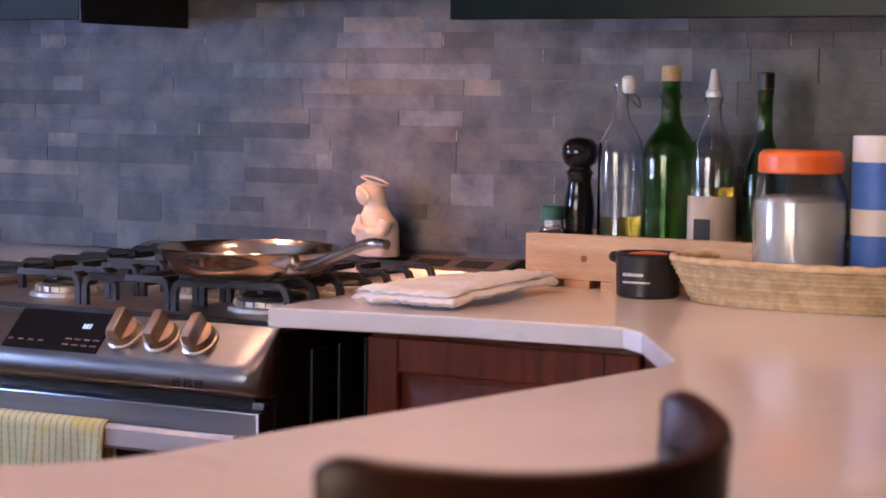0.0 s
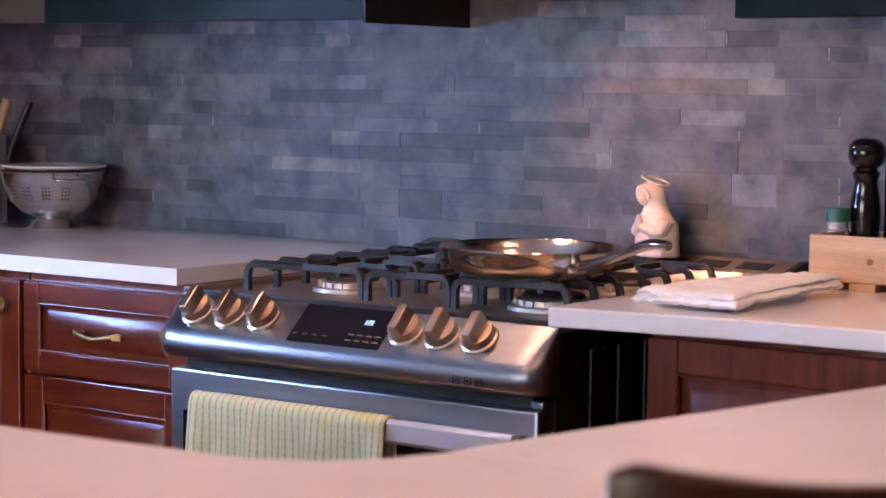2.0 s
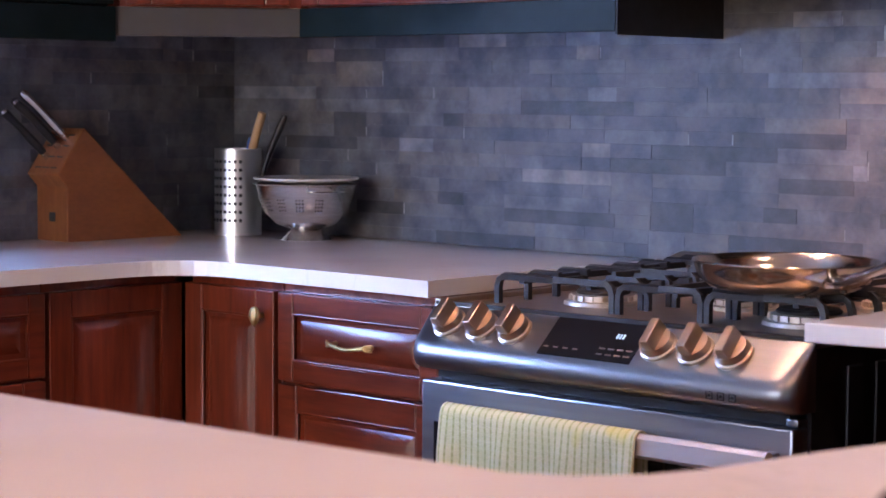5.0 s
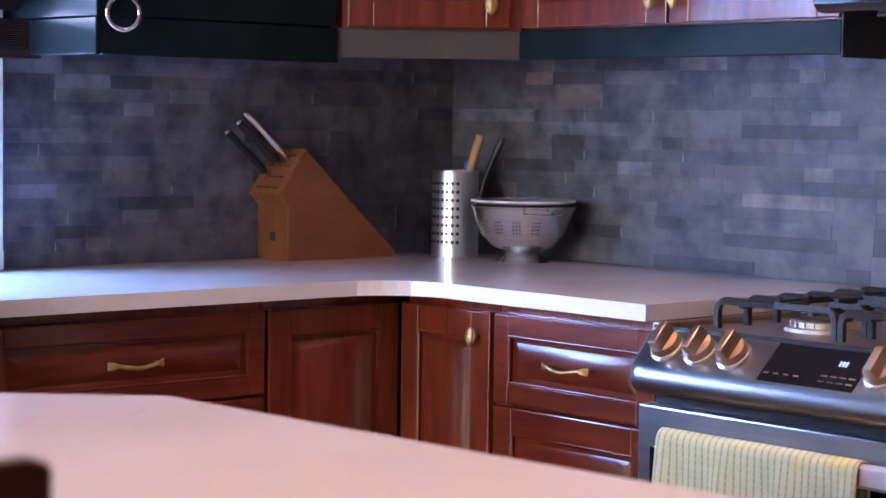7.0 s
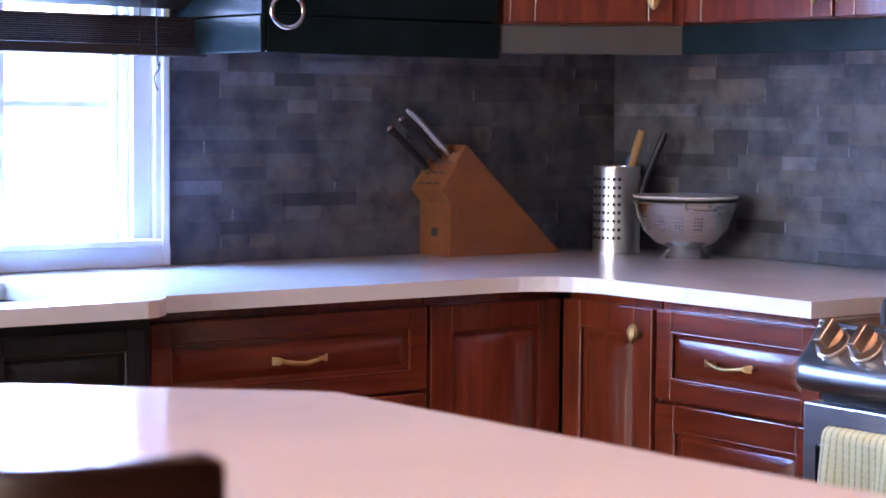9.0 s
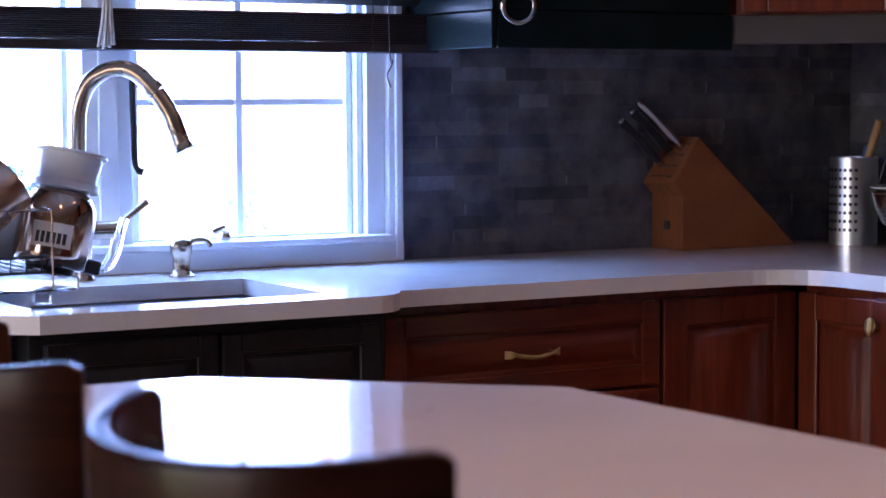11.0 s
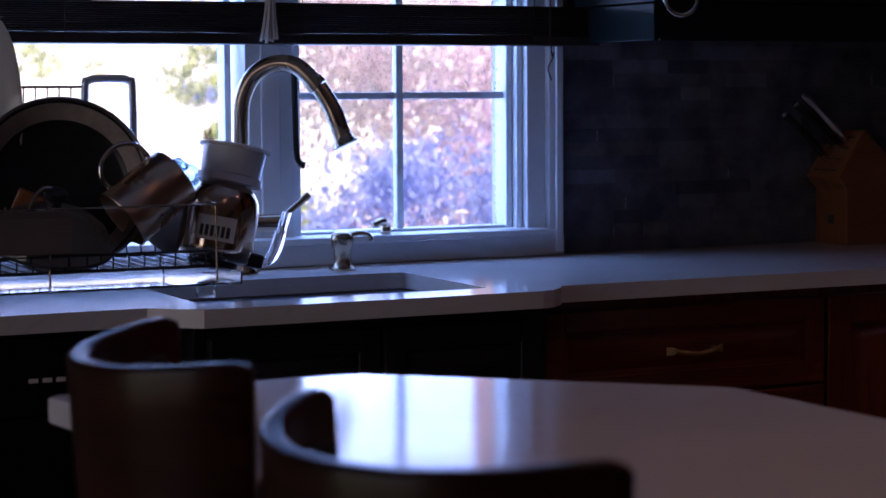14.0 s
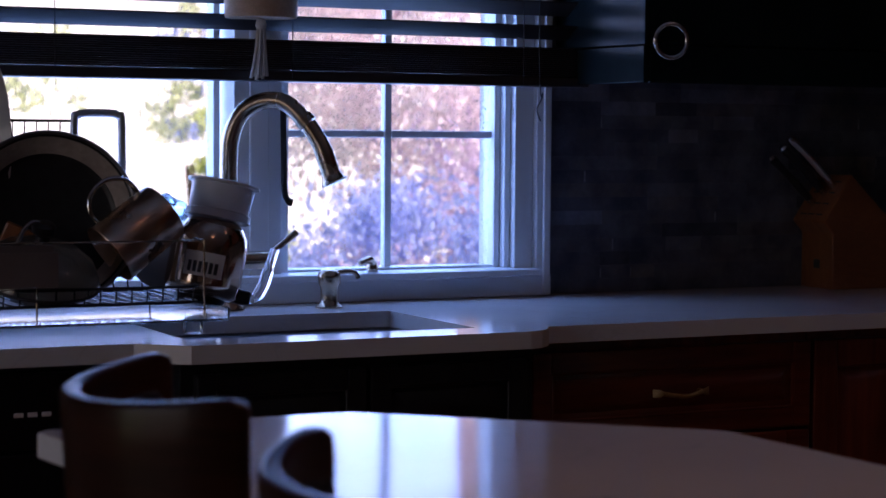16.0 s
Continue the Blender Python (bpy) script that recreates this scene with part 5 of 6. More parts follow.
def basket():
    ob = thing("wicker_basket", (2.802, -0.292, CT), "low oval woven straw basket holding a jar and a carton", "basket")
    A, B, H, n = 0.192, 0.085, 0.062, 44
    for k in range(9):
        z = 0.004 + k * 0.0068
        g = 1 + 0.17 * k / 8
        pts = []
        for i in range(n * 2):
            t = 2 * math.pi * i / (n * 2)
            w = 1 + 0.016 * (1 if (i + k) % 2 else -1)
            pts.append((A * g * w * math.cos(t), B * g * w * math.sin(t), z))
        part("strand", tube(pts, 0.0036, 6, closed=True), M["wicker"], ob, smooth=60)
    pts = [(A * 1.19 * math.cos(2 * math.pi * i / 60), B * 1.20 * math.sin(2 * math.pi * i / 60), H + 0.005 + 0.002 * (i % 2)) for i in range(60)]
    part("rim", tube(pts, 0.0062, 8, closed=True), M["wicker"], ob, "thicker plaited rim", smooth=60)
    for i in range(n):
        t = 2 * math.pi * (i + 0.25) / n
        c, s = math.cos(t), math.sin(t)
        part("stake", tube([(A * c, B * s, 0.001), (A * 1.17 * c, B * 1.18 * s, H + 0.004)], 0.0022, 6), M["wicker"], ob, smooth=60)
    part("base", moved(lathe([(0, 0), (1.0, 0), (1.0, 0.003), (0, 0.003)], 40), Matrix.Diagonal((A * 0.98, B * 0.98, 1, 1))), M["wicker"], ob)
    return ob


basket()

# ---- corner of the worktop ----
kb = thing("knife_block", (0.05, -0.45, CT), "warm brown wooden knife block on the worktop", "knife block")
X0, X1 = 0.012, 0.126
b = bmesh.new()
prof = [(-0.601, CT), (-0.601, 1.0355), (-0.627, 1.063), (-0.554, 1.166), (-0.275, CT)]
lo = [b.verts.new((X0, y, z)) for y, z in prof]
hi = [b.verts.new((X1, y, z)) for y, z in prof]
b.faces.new(lo)
b.faces.new(hi[::-1])
for i in range(5):
    b.faces.new((lo[i], hi[i], hi[(i + 1) % 5], lo[(i + 1) % 5]))
bmesh.ops.recalc_face_normals(b, faces=b.faces[:])
bmesh.ops.bevel(b, geom=b.edges[:], offset=0.003, segments=2, profile=0.5, affect="EDGES")
part("body", b, M["maple"], kb, world=True)
part("badge", box(0.060, 0.080, -0.6032, -0.600, 0.958, 0.978, 0.001), M["ink"], kb, "small dark square badge", world=True)
sd = Vector((0, 0.073, 0.103)).normalized()
for i in range(4):
    for x in (0.040, 0.068, 0.096):
        c = Vector((x, -0.627, 1.063)) + sd * (0.018 + 0.029 * i)
        q = box(-0.010, 0.010, -0.0016, 0.0016, -0.001, 0.0012)
        moved(q, Matrix.Translation(c) @ Matrix.Rotation(math.atan2(0.103, 0.073), 4, "X"))
        part("slot", q, M["ink"], kb, "narrow dark slot", world=True)
out = Vector((0, -0.122, 0.073)).normalized()
lean = Vector((0, -0.80, 0.70)).normalized()
for x, s, ln, steel in ((0.052, 0.046, 0.152, False), (0.070, 0.074, 0.150, False), (0.050, 0.086, 0.135, True), (0.086, 0.094, 0.155, True)):
    base = Vector((x, -0.627, 1.063)) + sd * s
    kn = thing("kitchen_knife", tuple(base), "steel-handled knife in the block" if steel else "black-handled kitchen knife in the block", "knife", "knives in the block")
    part("bolster", tube([base - lean * 0.004, base + lean * 0.016], [0.008, 0.0075], 10), M["polished"], kn, "steel bolster", world=True, smooth=60)
    e = base + lean * ln
    mid = base + lean * (ln * 0.55) + Vector((0, -0.003, 0.005))
    part("grip", tube(curve_points([base + lean * 0.0165, mid, e], 6), [0.0085, 0.009, 0.0095, 0.010, 0.010, 0.0095, 0.009, 0.0088, 0.009, 0.0095, 0.010, 0.0105, 0.009], 12), M["polished"] if steel else M["plastic_black"], kn, world=True, smooth=60)
    part("end_cap", tube([e, e + lean * 0.006], [0.009, 0.007], 12), M["polished"], kn, "steel end cap", world=True, smooth=60)

UC = (0.176, -0.148)
ut = thing("utensil_holder", (UC[0], UC[1], CT), "perforated stainless steel utensil holder", "utensil holder")
R = 0.055
b = lathe([(0, 0), (R, 0), (R, 0.200), (R - 0.002, 0.201), (R - 0.0025, 0.199), (R - 0.0025, 0.003), (0, 0.003)], 64)
part("body", b, M["satin_steel"], ut, smooth=60)
for i in range(7):
    for j in range(8):
        a = radians(-75 + (i - 3) * 13)
        q = moved(lathe([(0, 0), (0.0043, 0), (0.0043, 0.0006), (0, 0.0006)], 12), Matrix.Translation(((R + 0.0001) * math.cos(a), (R + 0.0001) * math.sin(a), 0.035 + j * 0.0195)) @ Matrix.Rotation(a, 4, "Z") @ Matrix.Rotation(radians(90), 4, "Y"))
        part("hole", q, M["ink"], ut, "dark round hole")
single("wooden_spoon", tube(curve_points([(UC[0] + 0.004, UC[1] - 0.01, CT + 0.006), (UC[0] + 0.026, UC[1] + 0.005, CT + 0.15), (UC[0] + 0.066, UC[1] + 0.016, CT + 0.285)], 5), [0.007] * 6 + [0.0095, 0.010, 0.010, 0.010, 0.009], 10), M["spoon"], "light wooden spoon handle in the holder", "spoon", smooth=60)
single("spatula", tube(curve_points([(UC[0] + 0.030, UC[1] + 0.015, CT + 0.006), (UC[0] + 0.060, UC[1] + 0.03, CT + 0.16), (UC[0] + 0.108, UC[1] + 0.05, CT + 0.280)], 5), [0.005] * 6 + [0.007, 0.008, 0.009, 0.009, 0.006], 10), M["plastic_black"], "black spatula handle in the holder", "spatula", smooth=60)
single("whisk", tube(curve_points([(UC[0] - 0.02, UC[1] + 0.02, CT + 0.006), (UC[0] - 0.005, UC[1] + 0.03, CT + 0.15), (UC[0] + 0.006, UC[1] + 0.035, CT + 0.225)], 5), [0.004] * 6 + [0.006, 0.007, 0.007, 0.007, 0.005], 10), M["blue"], "blue-handled utensil in the holder", "utensil", smooth=60)

CC = (0.412, -0.152)
co = thing("colander", (CC[0], CC[1], CT), "stainless steel colander on a foot with a plate on top", "colander")
co.scale = (0.96, 0.96, 0.94)
part("foot", lathe([(0.060, 0), (0.062, 0.001), (0.050, 0.012), (0.040, 0.022), (0.036, 0.028), (0.033, 0.028), (0.038, 0.020), (0.058, 0.002)], 48), M["polished"], co, smooth=60)
part("bowl", lathe([(0, 0.027), (0.040, 0.028), (0.070, 0.038), (0.098, 0.066), (0.113, 0.105), (0.119, 0.132), (0.126, 0.134), (0.127, 0.137), (0.119, 0.137), (0.111, 0.106), (0.096, 0.068), (0.069, 0.041), (0, 0.030)], 64), M["colander_steel"], co, smooth=60)
for g in range(7):
    for i in range(3):
        for j in range(4):
            a = radians(-100 + (g - 3) * 24 + (i - 1) * 4.0)
            zz = 0.074 + j * 0.0085
            r = 0.0996 + (zz - 0.066) * 0.385
            part("hole", moved(lathe([(0, 0), (0.0019, 0), (0.0019, 0.0006), (0, 0.0006)], 8), Matrix.Translation((r * math.cos(a), r * math.sin(a), zz)) @ Matrix.Rotation(a, 4, "Z") @ Matrix.Rotation(radians(69), 4, "Y")), M["ink"], co)
for a in (-28, 152):
    c, s = math.cos(radians(a)), math.sin(radians(a))
    pts = curve_points([(0.122 * c - 0.034 * s, 0.122 * s + 0.034 * c, 0.124), (0.143 * c - 0.030 * s, 0.143 * s + 0.030 * c, 0.121), (0.150 * c, 0.150 * s, 0.120), (0.143 * c + 0.030 * s, 0.143 * s - 0.030 * c, 0.121), (0.122 * c + 0.034 * s, 0.122 * s - 0.034 * c, 0.124)], 5)
    part("handle", tube(pts, 0.003, 8), M["polished"], co, "wire handle", smooth=60)
single("plate", at(lathe([(0, 0), (0.07, 0.0005), (0.116, 0.007), (0.1195, 0.0105), (0.118, 0.0125), (0.09, 0.008), (0, 0.0065)], 56), CC[0], CC[1], CT + 0.1293), M["ceramic"], "white plate lying on the colander", "plate", smooth=60)

# ring hung on the wall cabinet
rn = single("ring_ornament", moved(tube([((0.032 + 0.0012 * (k % 2)) * math.cos(2 * math.pi * k / 48), 0, (0.032 + 0.0012 * (k % 2)) * math.sin(2 * math.pi * k / 48)) for k in range(48)], 0.0052, 8, closed=True), pose(0.3665, -1.182, 1.431, 0, 0, 78)),
            M["polished"], "twisted silver ring hanging on the cabinet door", "ornament", smooth=60)
# hanging ornament with a tassel
ho = thing("hanging_ornament", (0.14, -1.940, 1.346), "pale wooden drum with a cotton tassel hanging at the window", "ornament")
part("drum", at(lathe([(0, 0.115), (0.066, 0.115), (0.068, 0.119), (0.070, 0.165), (0.068, 0.17), (0, 0.17)], 40), 0, 0, 0), M["pine"], ho, smooth=50)
part("cord", tube([(0, 0, 0.17), (0, 0, 0.72)], 0.002, 6), M["rope"], ho)
part("knot", at(lathe([(0, 0.09), (0.008, 0.093), (0.011, 0.102), (0.008, 0.112), (0, 0.1155)], 16), 0, 0, 0), M["rope"], ho)
for k in range(14):
    a = 2 * math.pi * k / 14
    rr = 0.006 + 0.006 * (k % 2)
    part("strand", tube(curve_points([(rr * 0.5 * math.cos(a), rr * 0.5 * math.sin(a), 0.095), (rr * 0.7 * math.cos(a) + 0.002, rr * 0.8 * math.sin(a) - 0.002, 0.05), (rr * 1.25 * math.cos(a), rr * 1.3 * math.sin(a) - 0.004, random.uniform(0, 0.008))], 5), 0.0031, 6), M["rope"], ho, smooth=60)


# ---- sink ----
sk = thing("sink", (0.41, -1.98, 0.70), "steel undermount sink basin below the worktop", "sink")
b = bmesh.new()
e = 0.006
for x0, x1, y0, y1, z0, z1 in ((SX0 - e, SX0, SY0 - e, SY1 + e, 0.70, CB - 0.001), (SX1, SX1 + e, SY0 - e, SY1 + e, 0.70, CB - 0.001), (SX0, SX1, SY0 - e, SY0, 0.70, CB - 0.001), (SX0, SX1, SY1, SY1 + e, 0.70, CB - 0.001), (SX0 - e, SX1 + e, SY0 - e, SY1 + e, 0.694, 0.6995)):
    box(x0, x1, y0, y1, z0, z1, bm=b)
part("basin", b, M["steel"], sk, world=True)
part("drain", at(lathe([(0, 0), (0.045, 0), (0.045, 0.004), (0.03, 0.002), (0, 0.001)], 24), 0.36, -1.98, 0.700), M["polished"], sk, world=True)

fc = thing("faucet", (0.128, -1.998, CT), "brushed nickel pull-down kitchen faucet with a high arc", "faucet")
part("base", lathe([(0, 0), (0.029, 0), (0.030, 0.004), (0.026, 0.010), (0.023, 0.02), (0.022, 0.115), (0.018, 0.125), (0, 0.125)], 32), M["nickel"], fc, smooth=50)
arcp = [(0, 0, 0.12), (0, 0, 0.28), (0.004, 0.005, 0.335), (0.016, 0.024, 0.374), (0.040, 0.056, 0.393), (0.066, 0.088, 0.388), (0.088, 0.116, 0.356)]
part("spout", tube(curve_points(arcp, 8), 0.0162, 16), M["nickel"], fc, smooth=60)
p0 = Vector(arcp[-1])
p1, p2 = p0 + Vector((0.018, 0.026, -0.048)), p0 + Vector((0.032, 0.046, -0.114))
part("collar", tube([p0 - Vector((0.003, 0.004, -0.005)), p0 + Vector((0.003, 0.005, -0.006))], 0.0188, 16), M["nickel"], fc, smooth=60)
part("spray_head", tube(curve_points([p0 + Vector((0.003, 0.005, -0.006)), p1, p2 - Vector((0.003, 0.004, -0.012)), p2], 6), [0.0165] * 7 + [0.0175] * 5 + [0.019, 0.0215, 0.023, 0.0245, 0.0255, 0.026, 0.025], 20), M["nickel"], fc, smooth=60)
lv = part("lever_valve", tube([(0.0, 0.018, 0.094), (0, 0.086, 0.094)], 0.017, 16), M["nickel"], fc, smooth=50)
part("lever", tube([(0, 0.078, 0.102), (0.002, 0.098, 0.118), (0.004, 0.134, 0.146)], [0.006, 0.006, 0.007], 10), M["nickel"], lv, smooth=60)
sp = thing("soap_dispenser", (0.140, -1.800, CT), "brushed nickel soap dispenser on the worktop", "soap dispenser")
part("body", lathe([(0, 0), (0.025, 0), (0.0255, 0.004), (0.019, 0.009), (0.0165, 0.016), (0.0165, 0.040), (0.020, 0.046), (0.022, 0.060), (0.021, 0.068), (0.012, 0.074), (0, 0.0755)], 32), M["nickel"], sp, smooth=50)
part("spout", tube(curve_points([(0, 0.012, 0.066), (0.004, 0.034, 0.070), (0.006, 0.052, 0.066), (0.007, 0.058, 0.056)], 5), [0.0055] * 8 + [0.0048] * 8, 10), M["nickel"], sp, smooth=60)

# ---- dish rack ----
rk = thing("dish_rack", (0.37, -2.46, CT), "steel wire dish rack on a clear drip tray by the sink", "dish rack")
RX0, RX1, RY0, RY1 = 0.20, 0.50, -2.80, -2.165
tr = part("drip_tray", box(RX0 - 0.02, RX1 + 0.02, RY0, RY1 + 0.02, CT + 0.022, CT + 0.026, 0.001), M["acrylic"], rk, "clear acrylic drip tray", world=True)
for a in ((RX1 + 0.0205, RX1 + 0.0245, RY0, RY1 + 0.02), (RX0 - 0.0245, RX0 - 0.0205, RY0, RY1 + 0.02), (RX0 - 0.02, RX1 + 0.02, RY1 + 0.0205, RY1 + 0.0245)):
    part("tray_edge", box(*a, CT + 0.022, CT + 0.044, 0.001), M["acrylic"], tr, world=True)
for y in (RY1 - 0.045, RY0 + 0.05):
    for x in (RX0, RX1 - 0.02):
        part("tray_foot", box(x, x + 0.02, y, y + 0.03, CT, CT + 0.0215, 0.002), M["acrylic"], tr, world=True)


def loop(z, x0, x1, y0, y1, r, rad):
    pts = []
    for cx, cy, a in ((x1 - r, y1 - r, 0), (x0 + r, y1 - r, 90), (x0 + r, y0 + r, 180), (x1 - r, y0 + r, 270)):
        pts += [(px, py, z) for px, py in arc(cx, cy, r, a, a + 90, 6)]
    return tube(pts, rad, 8, closed=True)


part("top_wire", loop(CT + 0.155, RX0, RX1, RY0 + 0.02, RY1 - 0.005, 0.03, 0.0017), M["nickel"], rk, world=True, smooth=60)
part("base_wire", loop(CT + 0.052, RX0 + 0.01, RX1 - 0.01, RY0 + 0.03, RY1 - 0.015, 0.03, 0.0026), M["iron"], rk, world=True, smooth=60)
for k in range(22):
    y = RY0 + 0.05 + k * 0.0265
    part("cross_wire", tube(curve_points([(RX0 + 0.01, y, CT + 0.090), (RX0 + 0.013, y, CT + 0.056), (RX0 + 0.04, y, CT + 0.050), (RX1 - 0.04, y, CT + 0.050), (RX1 - 0.013, y, CT + 0.056), (RX1 - 0.01, y, CT + 0.078)], 3), 0.0016, 6), M["iron"], rk, world=True, smooth=60)
for z in (0.078,):
    part("rail_wire", loop(CT + z, RX0 + 0.008, RX1 - 0.008, RY0 + 0.03, RY1 - 0.012, 0.03, 0.0022), M["iron"], rk, world=True, smooth=60)
for x, y in ((RX1 - 0.004, RY1 - 0.012), (RX1 - 0.004, RY0 + 0.05), (RX0 + 0.004, RY1 - 0.012), (RX0 + 0.004, RY0 + 0.05), (RX1 - 0.002, -2.46)):
    part("corner_post", tube([(x, y, CT + 0.0265), (x, y, CT + 0.155)], 0.0019, 8), M["nickel"], rk, world=True, smooth=60)
# upright frame at the back
pts = curve_points([(0.205, -2.315, CT + 0.156), (0.205, -2.315, CT + 0.345), (0.205, -2.308, CT + 0.362), (0.205, -2.295, CT + 0.366), (0.205, -2.250, CT + 0.366), (0.205, -2.236, CT + 0.362), (0.205, -2.229, CT + 0.345), (0.205, -2.229, CT + 0.156)], 5)
part("upright", tube(pts, 0.0072, 10), M["satin_steel"], rk, "flat steel upright hoop", world=True, smooth=60)
part("comb_wire", tube([(0.205, -2.75, CT + 0.352), (0.205, -2.318, CT + 0.352)], 0.0024, 6), M["iron"], rk, world=True, smooth=60)
for k in range(13):
    y = -2.34 - k * 0.021
    part("comb_tooth", tube([(0.205, y, CT + 0.352), (0.212, y - 0.006, CT + 0.156)], 0.0014, 6), M["iron"], rk, world=True, smooth=60)


def towards(px, py, pz, nx, ny, nz, spin=0):
    """A pose at a place whose z axis looks along n."""
    q = Vector((nx, ny, nz)).to_track_quat("Z", "Y").to_matrix().to_4x4()
    return Matrix.Translation((px, py, pz)) @ q @ pose(0, 0, 0, 0, 0, spin)


G = "washed dishes in the rack"
ob = thing("frying_pan", (0.335, -2.405, 1.095), "large dark non-stick pan drying on its edge", "frying pan", G)
part("bowl", moved(lathe([(0, 0.0), (0.108, 0.0), (0.118, 0.004), (0.146, 0.040), (0.149, 0.041), (0.147, 0.044), (0.141, 0.042), (0.114, 0.008), (0.106, 0.004), (0, 0.004)], 64), towards(0.325, -2.395, 1.094, 0.80, -0.18, 0.16)), M["blackmetal"], ob, world=True, smooth=60)
part("inner_wall", moved(lathe([(0.1395, 0.0416), (0.1165, 0.0124), (0.1158, 0.0130), (0.1388, 0.0422), (0.1395, 0.0416)], 64), towards(0.325, -2.395, 1.094, 0.80, -0.18, 0.16)), M["pan_wall"], ob, "worn pale side wall", world=True, smooth=60)
part("rim", moved(tube([(0.1465 * math.cos(2 * math.pi * k / 60), 0.1465 * math.sin(2 * math.pi * k / 60), 0.044) for k in range(60)], 0.0034, 8, closed=True), towards(0.325, -2.395, 1.094, 0.80, -0.18, 0.16)), M["steel"], ob, "bright steel rim", world=True, smooth=60)
bm = lathe([(0, 0), (0.10, 0.001), (0.16, 0.010), (0.163, 0.013), (0.158, 0.014), (0.10, 0.005), (0, 0.004)], 48)
moved(bm, Matrix.Diagonal((0.30, 1, 1, 1)))
moved(bm, towards(0.27, -2.490, 1.222, 0.9, -0.35, 0.04))
single("plate", bm, M["ceramic"], "long white oval platter standing in the rack", "plate", G, smooth=60)
# steel mug lying aslant
mg = thing("steel_mug", (0.44, -2.26, 1.02), "brushed steel mug with a wire handle tipped in the rack", "mug", G)
mm = towards(0.430, -2.224, 1.1175, -0.05, 0.80, 0.60)
part("body", moved(lathe([(0, 0.0), (0.048, 0.0), (0.051, -0.004), (0.053, -0.06), (0.054, -0.118), (0.0555, -0.120), (0.0545, -0.122), (0.052, -0.118), (0.050, -0.006), (0, -0.003)], 48), mm), M["mug_steel"], mg, world=True, smooth=50)
hp = curve_points([(0.0, 0.050, -0.018), (0.0, 0.080, -0.022), (0.0, 0.100, -0.050), (0.0, 0.096, -0.085), (0.0, 0.074, -0.104), (0.0, 0.052, -0.104)], 6)
part("handle", moved(tube(hp, 0.0042, 8), mm @ pose(0, 0, 0, 0, 0, -8)), M["polished"], mg, "wire loop handle", world=True, smooth=60)
# blender jar with a cup on top
bj = thing("blender_jar", (0.40, -2.095, 0.955), "polished steel blender jar turned over, with a clear handle", "blender jar", G)
jm = pose(0.385, -2.146, 0.966, 0, 0, 0) @ pose(0, 0, 0, -13, -4, 0) @ Matrix.Diagonal((1.13, 1.13, 1.0, 1))
part("body", moved(lathe([(0, 0), (0.048, 0.0), (0.055, 0.004), (0.058, 0.02), (0.058, 0.085), (0.055, 0.108), (0.046, 0.126), (0.038, 0.132), (0, 0.133)], 48), jm), M["jar_steel"], bj, world=True, smooth=60)
part("collar", moved(lathe([(0, -0.014), (0.030, -0.014), (0.036, -0.010), (0.040, -0.001), (0, -0.001)], 32), jm), M["plastic_black"], bj, "black collar", world=True)
part("lug", moved(box(-0.014, 0.014, 0.050, 0.078, 0.000, 0.026, 0.005), jm), M["plastic_black"], bj, "black handle lug", world=True)
part("handle", moved(tube(curve_points([(0, 0.070, 0.012), (0, 0.088, 0.016), (0, 0.098, 0.040), (0, 0.102, 0.075), (0, 0.106, 0.108)], 6), [0.008] * 8 + [0.0095] * 10 + [0.0075] * 7, 12), jm), M["acrylic"], bj, "clear ridged plastic handle", world=True, smooth=60)
q = bmesh.new()
for i in range(12):
    a0, a1 = radians(-52 + i * 5), radians(-52 + (i + 1) * 5)
    vs = [q.verts.new((0.0586 * math.cos(a), 0.0586 * math.sin(a), z)) for a, z in ((a0, 0.030), (a1, 0.030), (a1, 0.072), (a0, 0.072))]
    q.faces.new(vs)
part("label", moved(q, jm), M["paper"], bj, "white printed label", world=True, smooth=60)
q = bmesh.new()
for i in range(6):
    a0, a1 = radians(-46 + i * 8), radians(-46 + i * 8 + 5.5)
    vs = [q.verts.new((0.0590 * math.cos(a), 0.0590 * math.sin(a), z)) for a, z in ((a0, 0.036), (a1, 0.036), (a1, 0.055), (a0, 0.055))]
    q.faces.new(vs)
part("label_print", moved(q, jm), M["ink"], bj, "dark bars of print", world=True, smooth=60)
cm = jm @ pose(0.0, 0.004, 0.1345)
single("cup", moved(lathe([(0, 0), (0.046, 0.0), (0.050, 0.002), (0.050, 0.014), (0.046, 0.016), (0.049, 0.060), (0.0555, 0.062), (0.0555, 0.066), (0.050, 0.067), (0.046, 0.064), (0.043, 0.010), (0, 0.008)], 48), cm), M["plastic_white"], "white plastic lid cup resting on the blender jar", "cup", G, smooth=45)
# glass lid, boards, bag
gl = thing("glass_lid", (0.43, -2.39, 0.98), "domed smoked glass pan lid lying in the rack", "lid", G)
lm = towards(0.425, -2.440, 1.004, 0.28, 0.05, 0.95) @ Matrix.Scale(0.86, 4)
part("dome", moved(lathe([(0.118, 0), (0.115, 0.020), (0.100, 0.048), (0.068, 0.070), (0.030, 0.080), (0, 0.082), (0, 0.078), (0.030, 0.076), (0.066, 0.066), (0.097, 0.045), (0.112, 0.018), (0.116, 0)], 56), lm), M["smoked_glass"], gl, "dark smoked glass dome", world=True, smooth=60)
part("rim", moved(tube([(0.118 * math.cos(2 * math.pi * k / 60), 0.118 * math.sin(2 * math.pi * k / 60), 0.0) for k in range(60)], 0.0030, 8, closed=True), lm), M["iron"], gl, "dark rim", world=True, smooth=60)
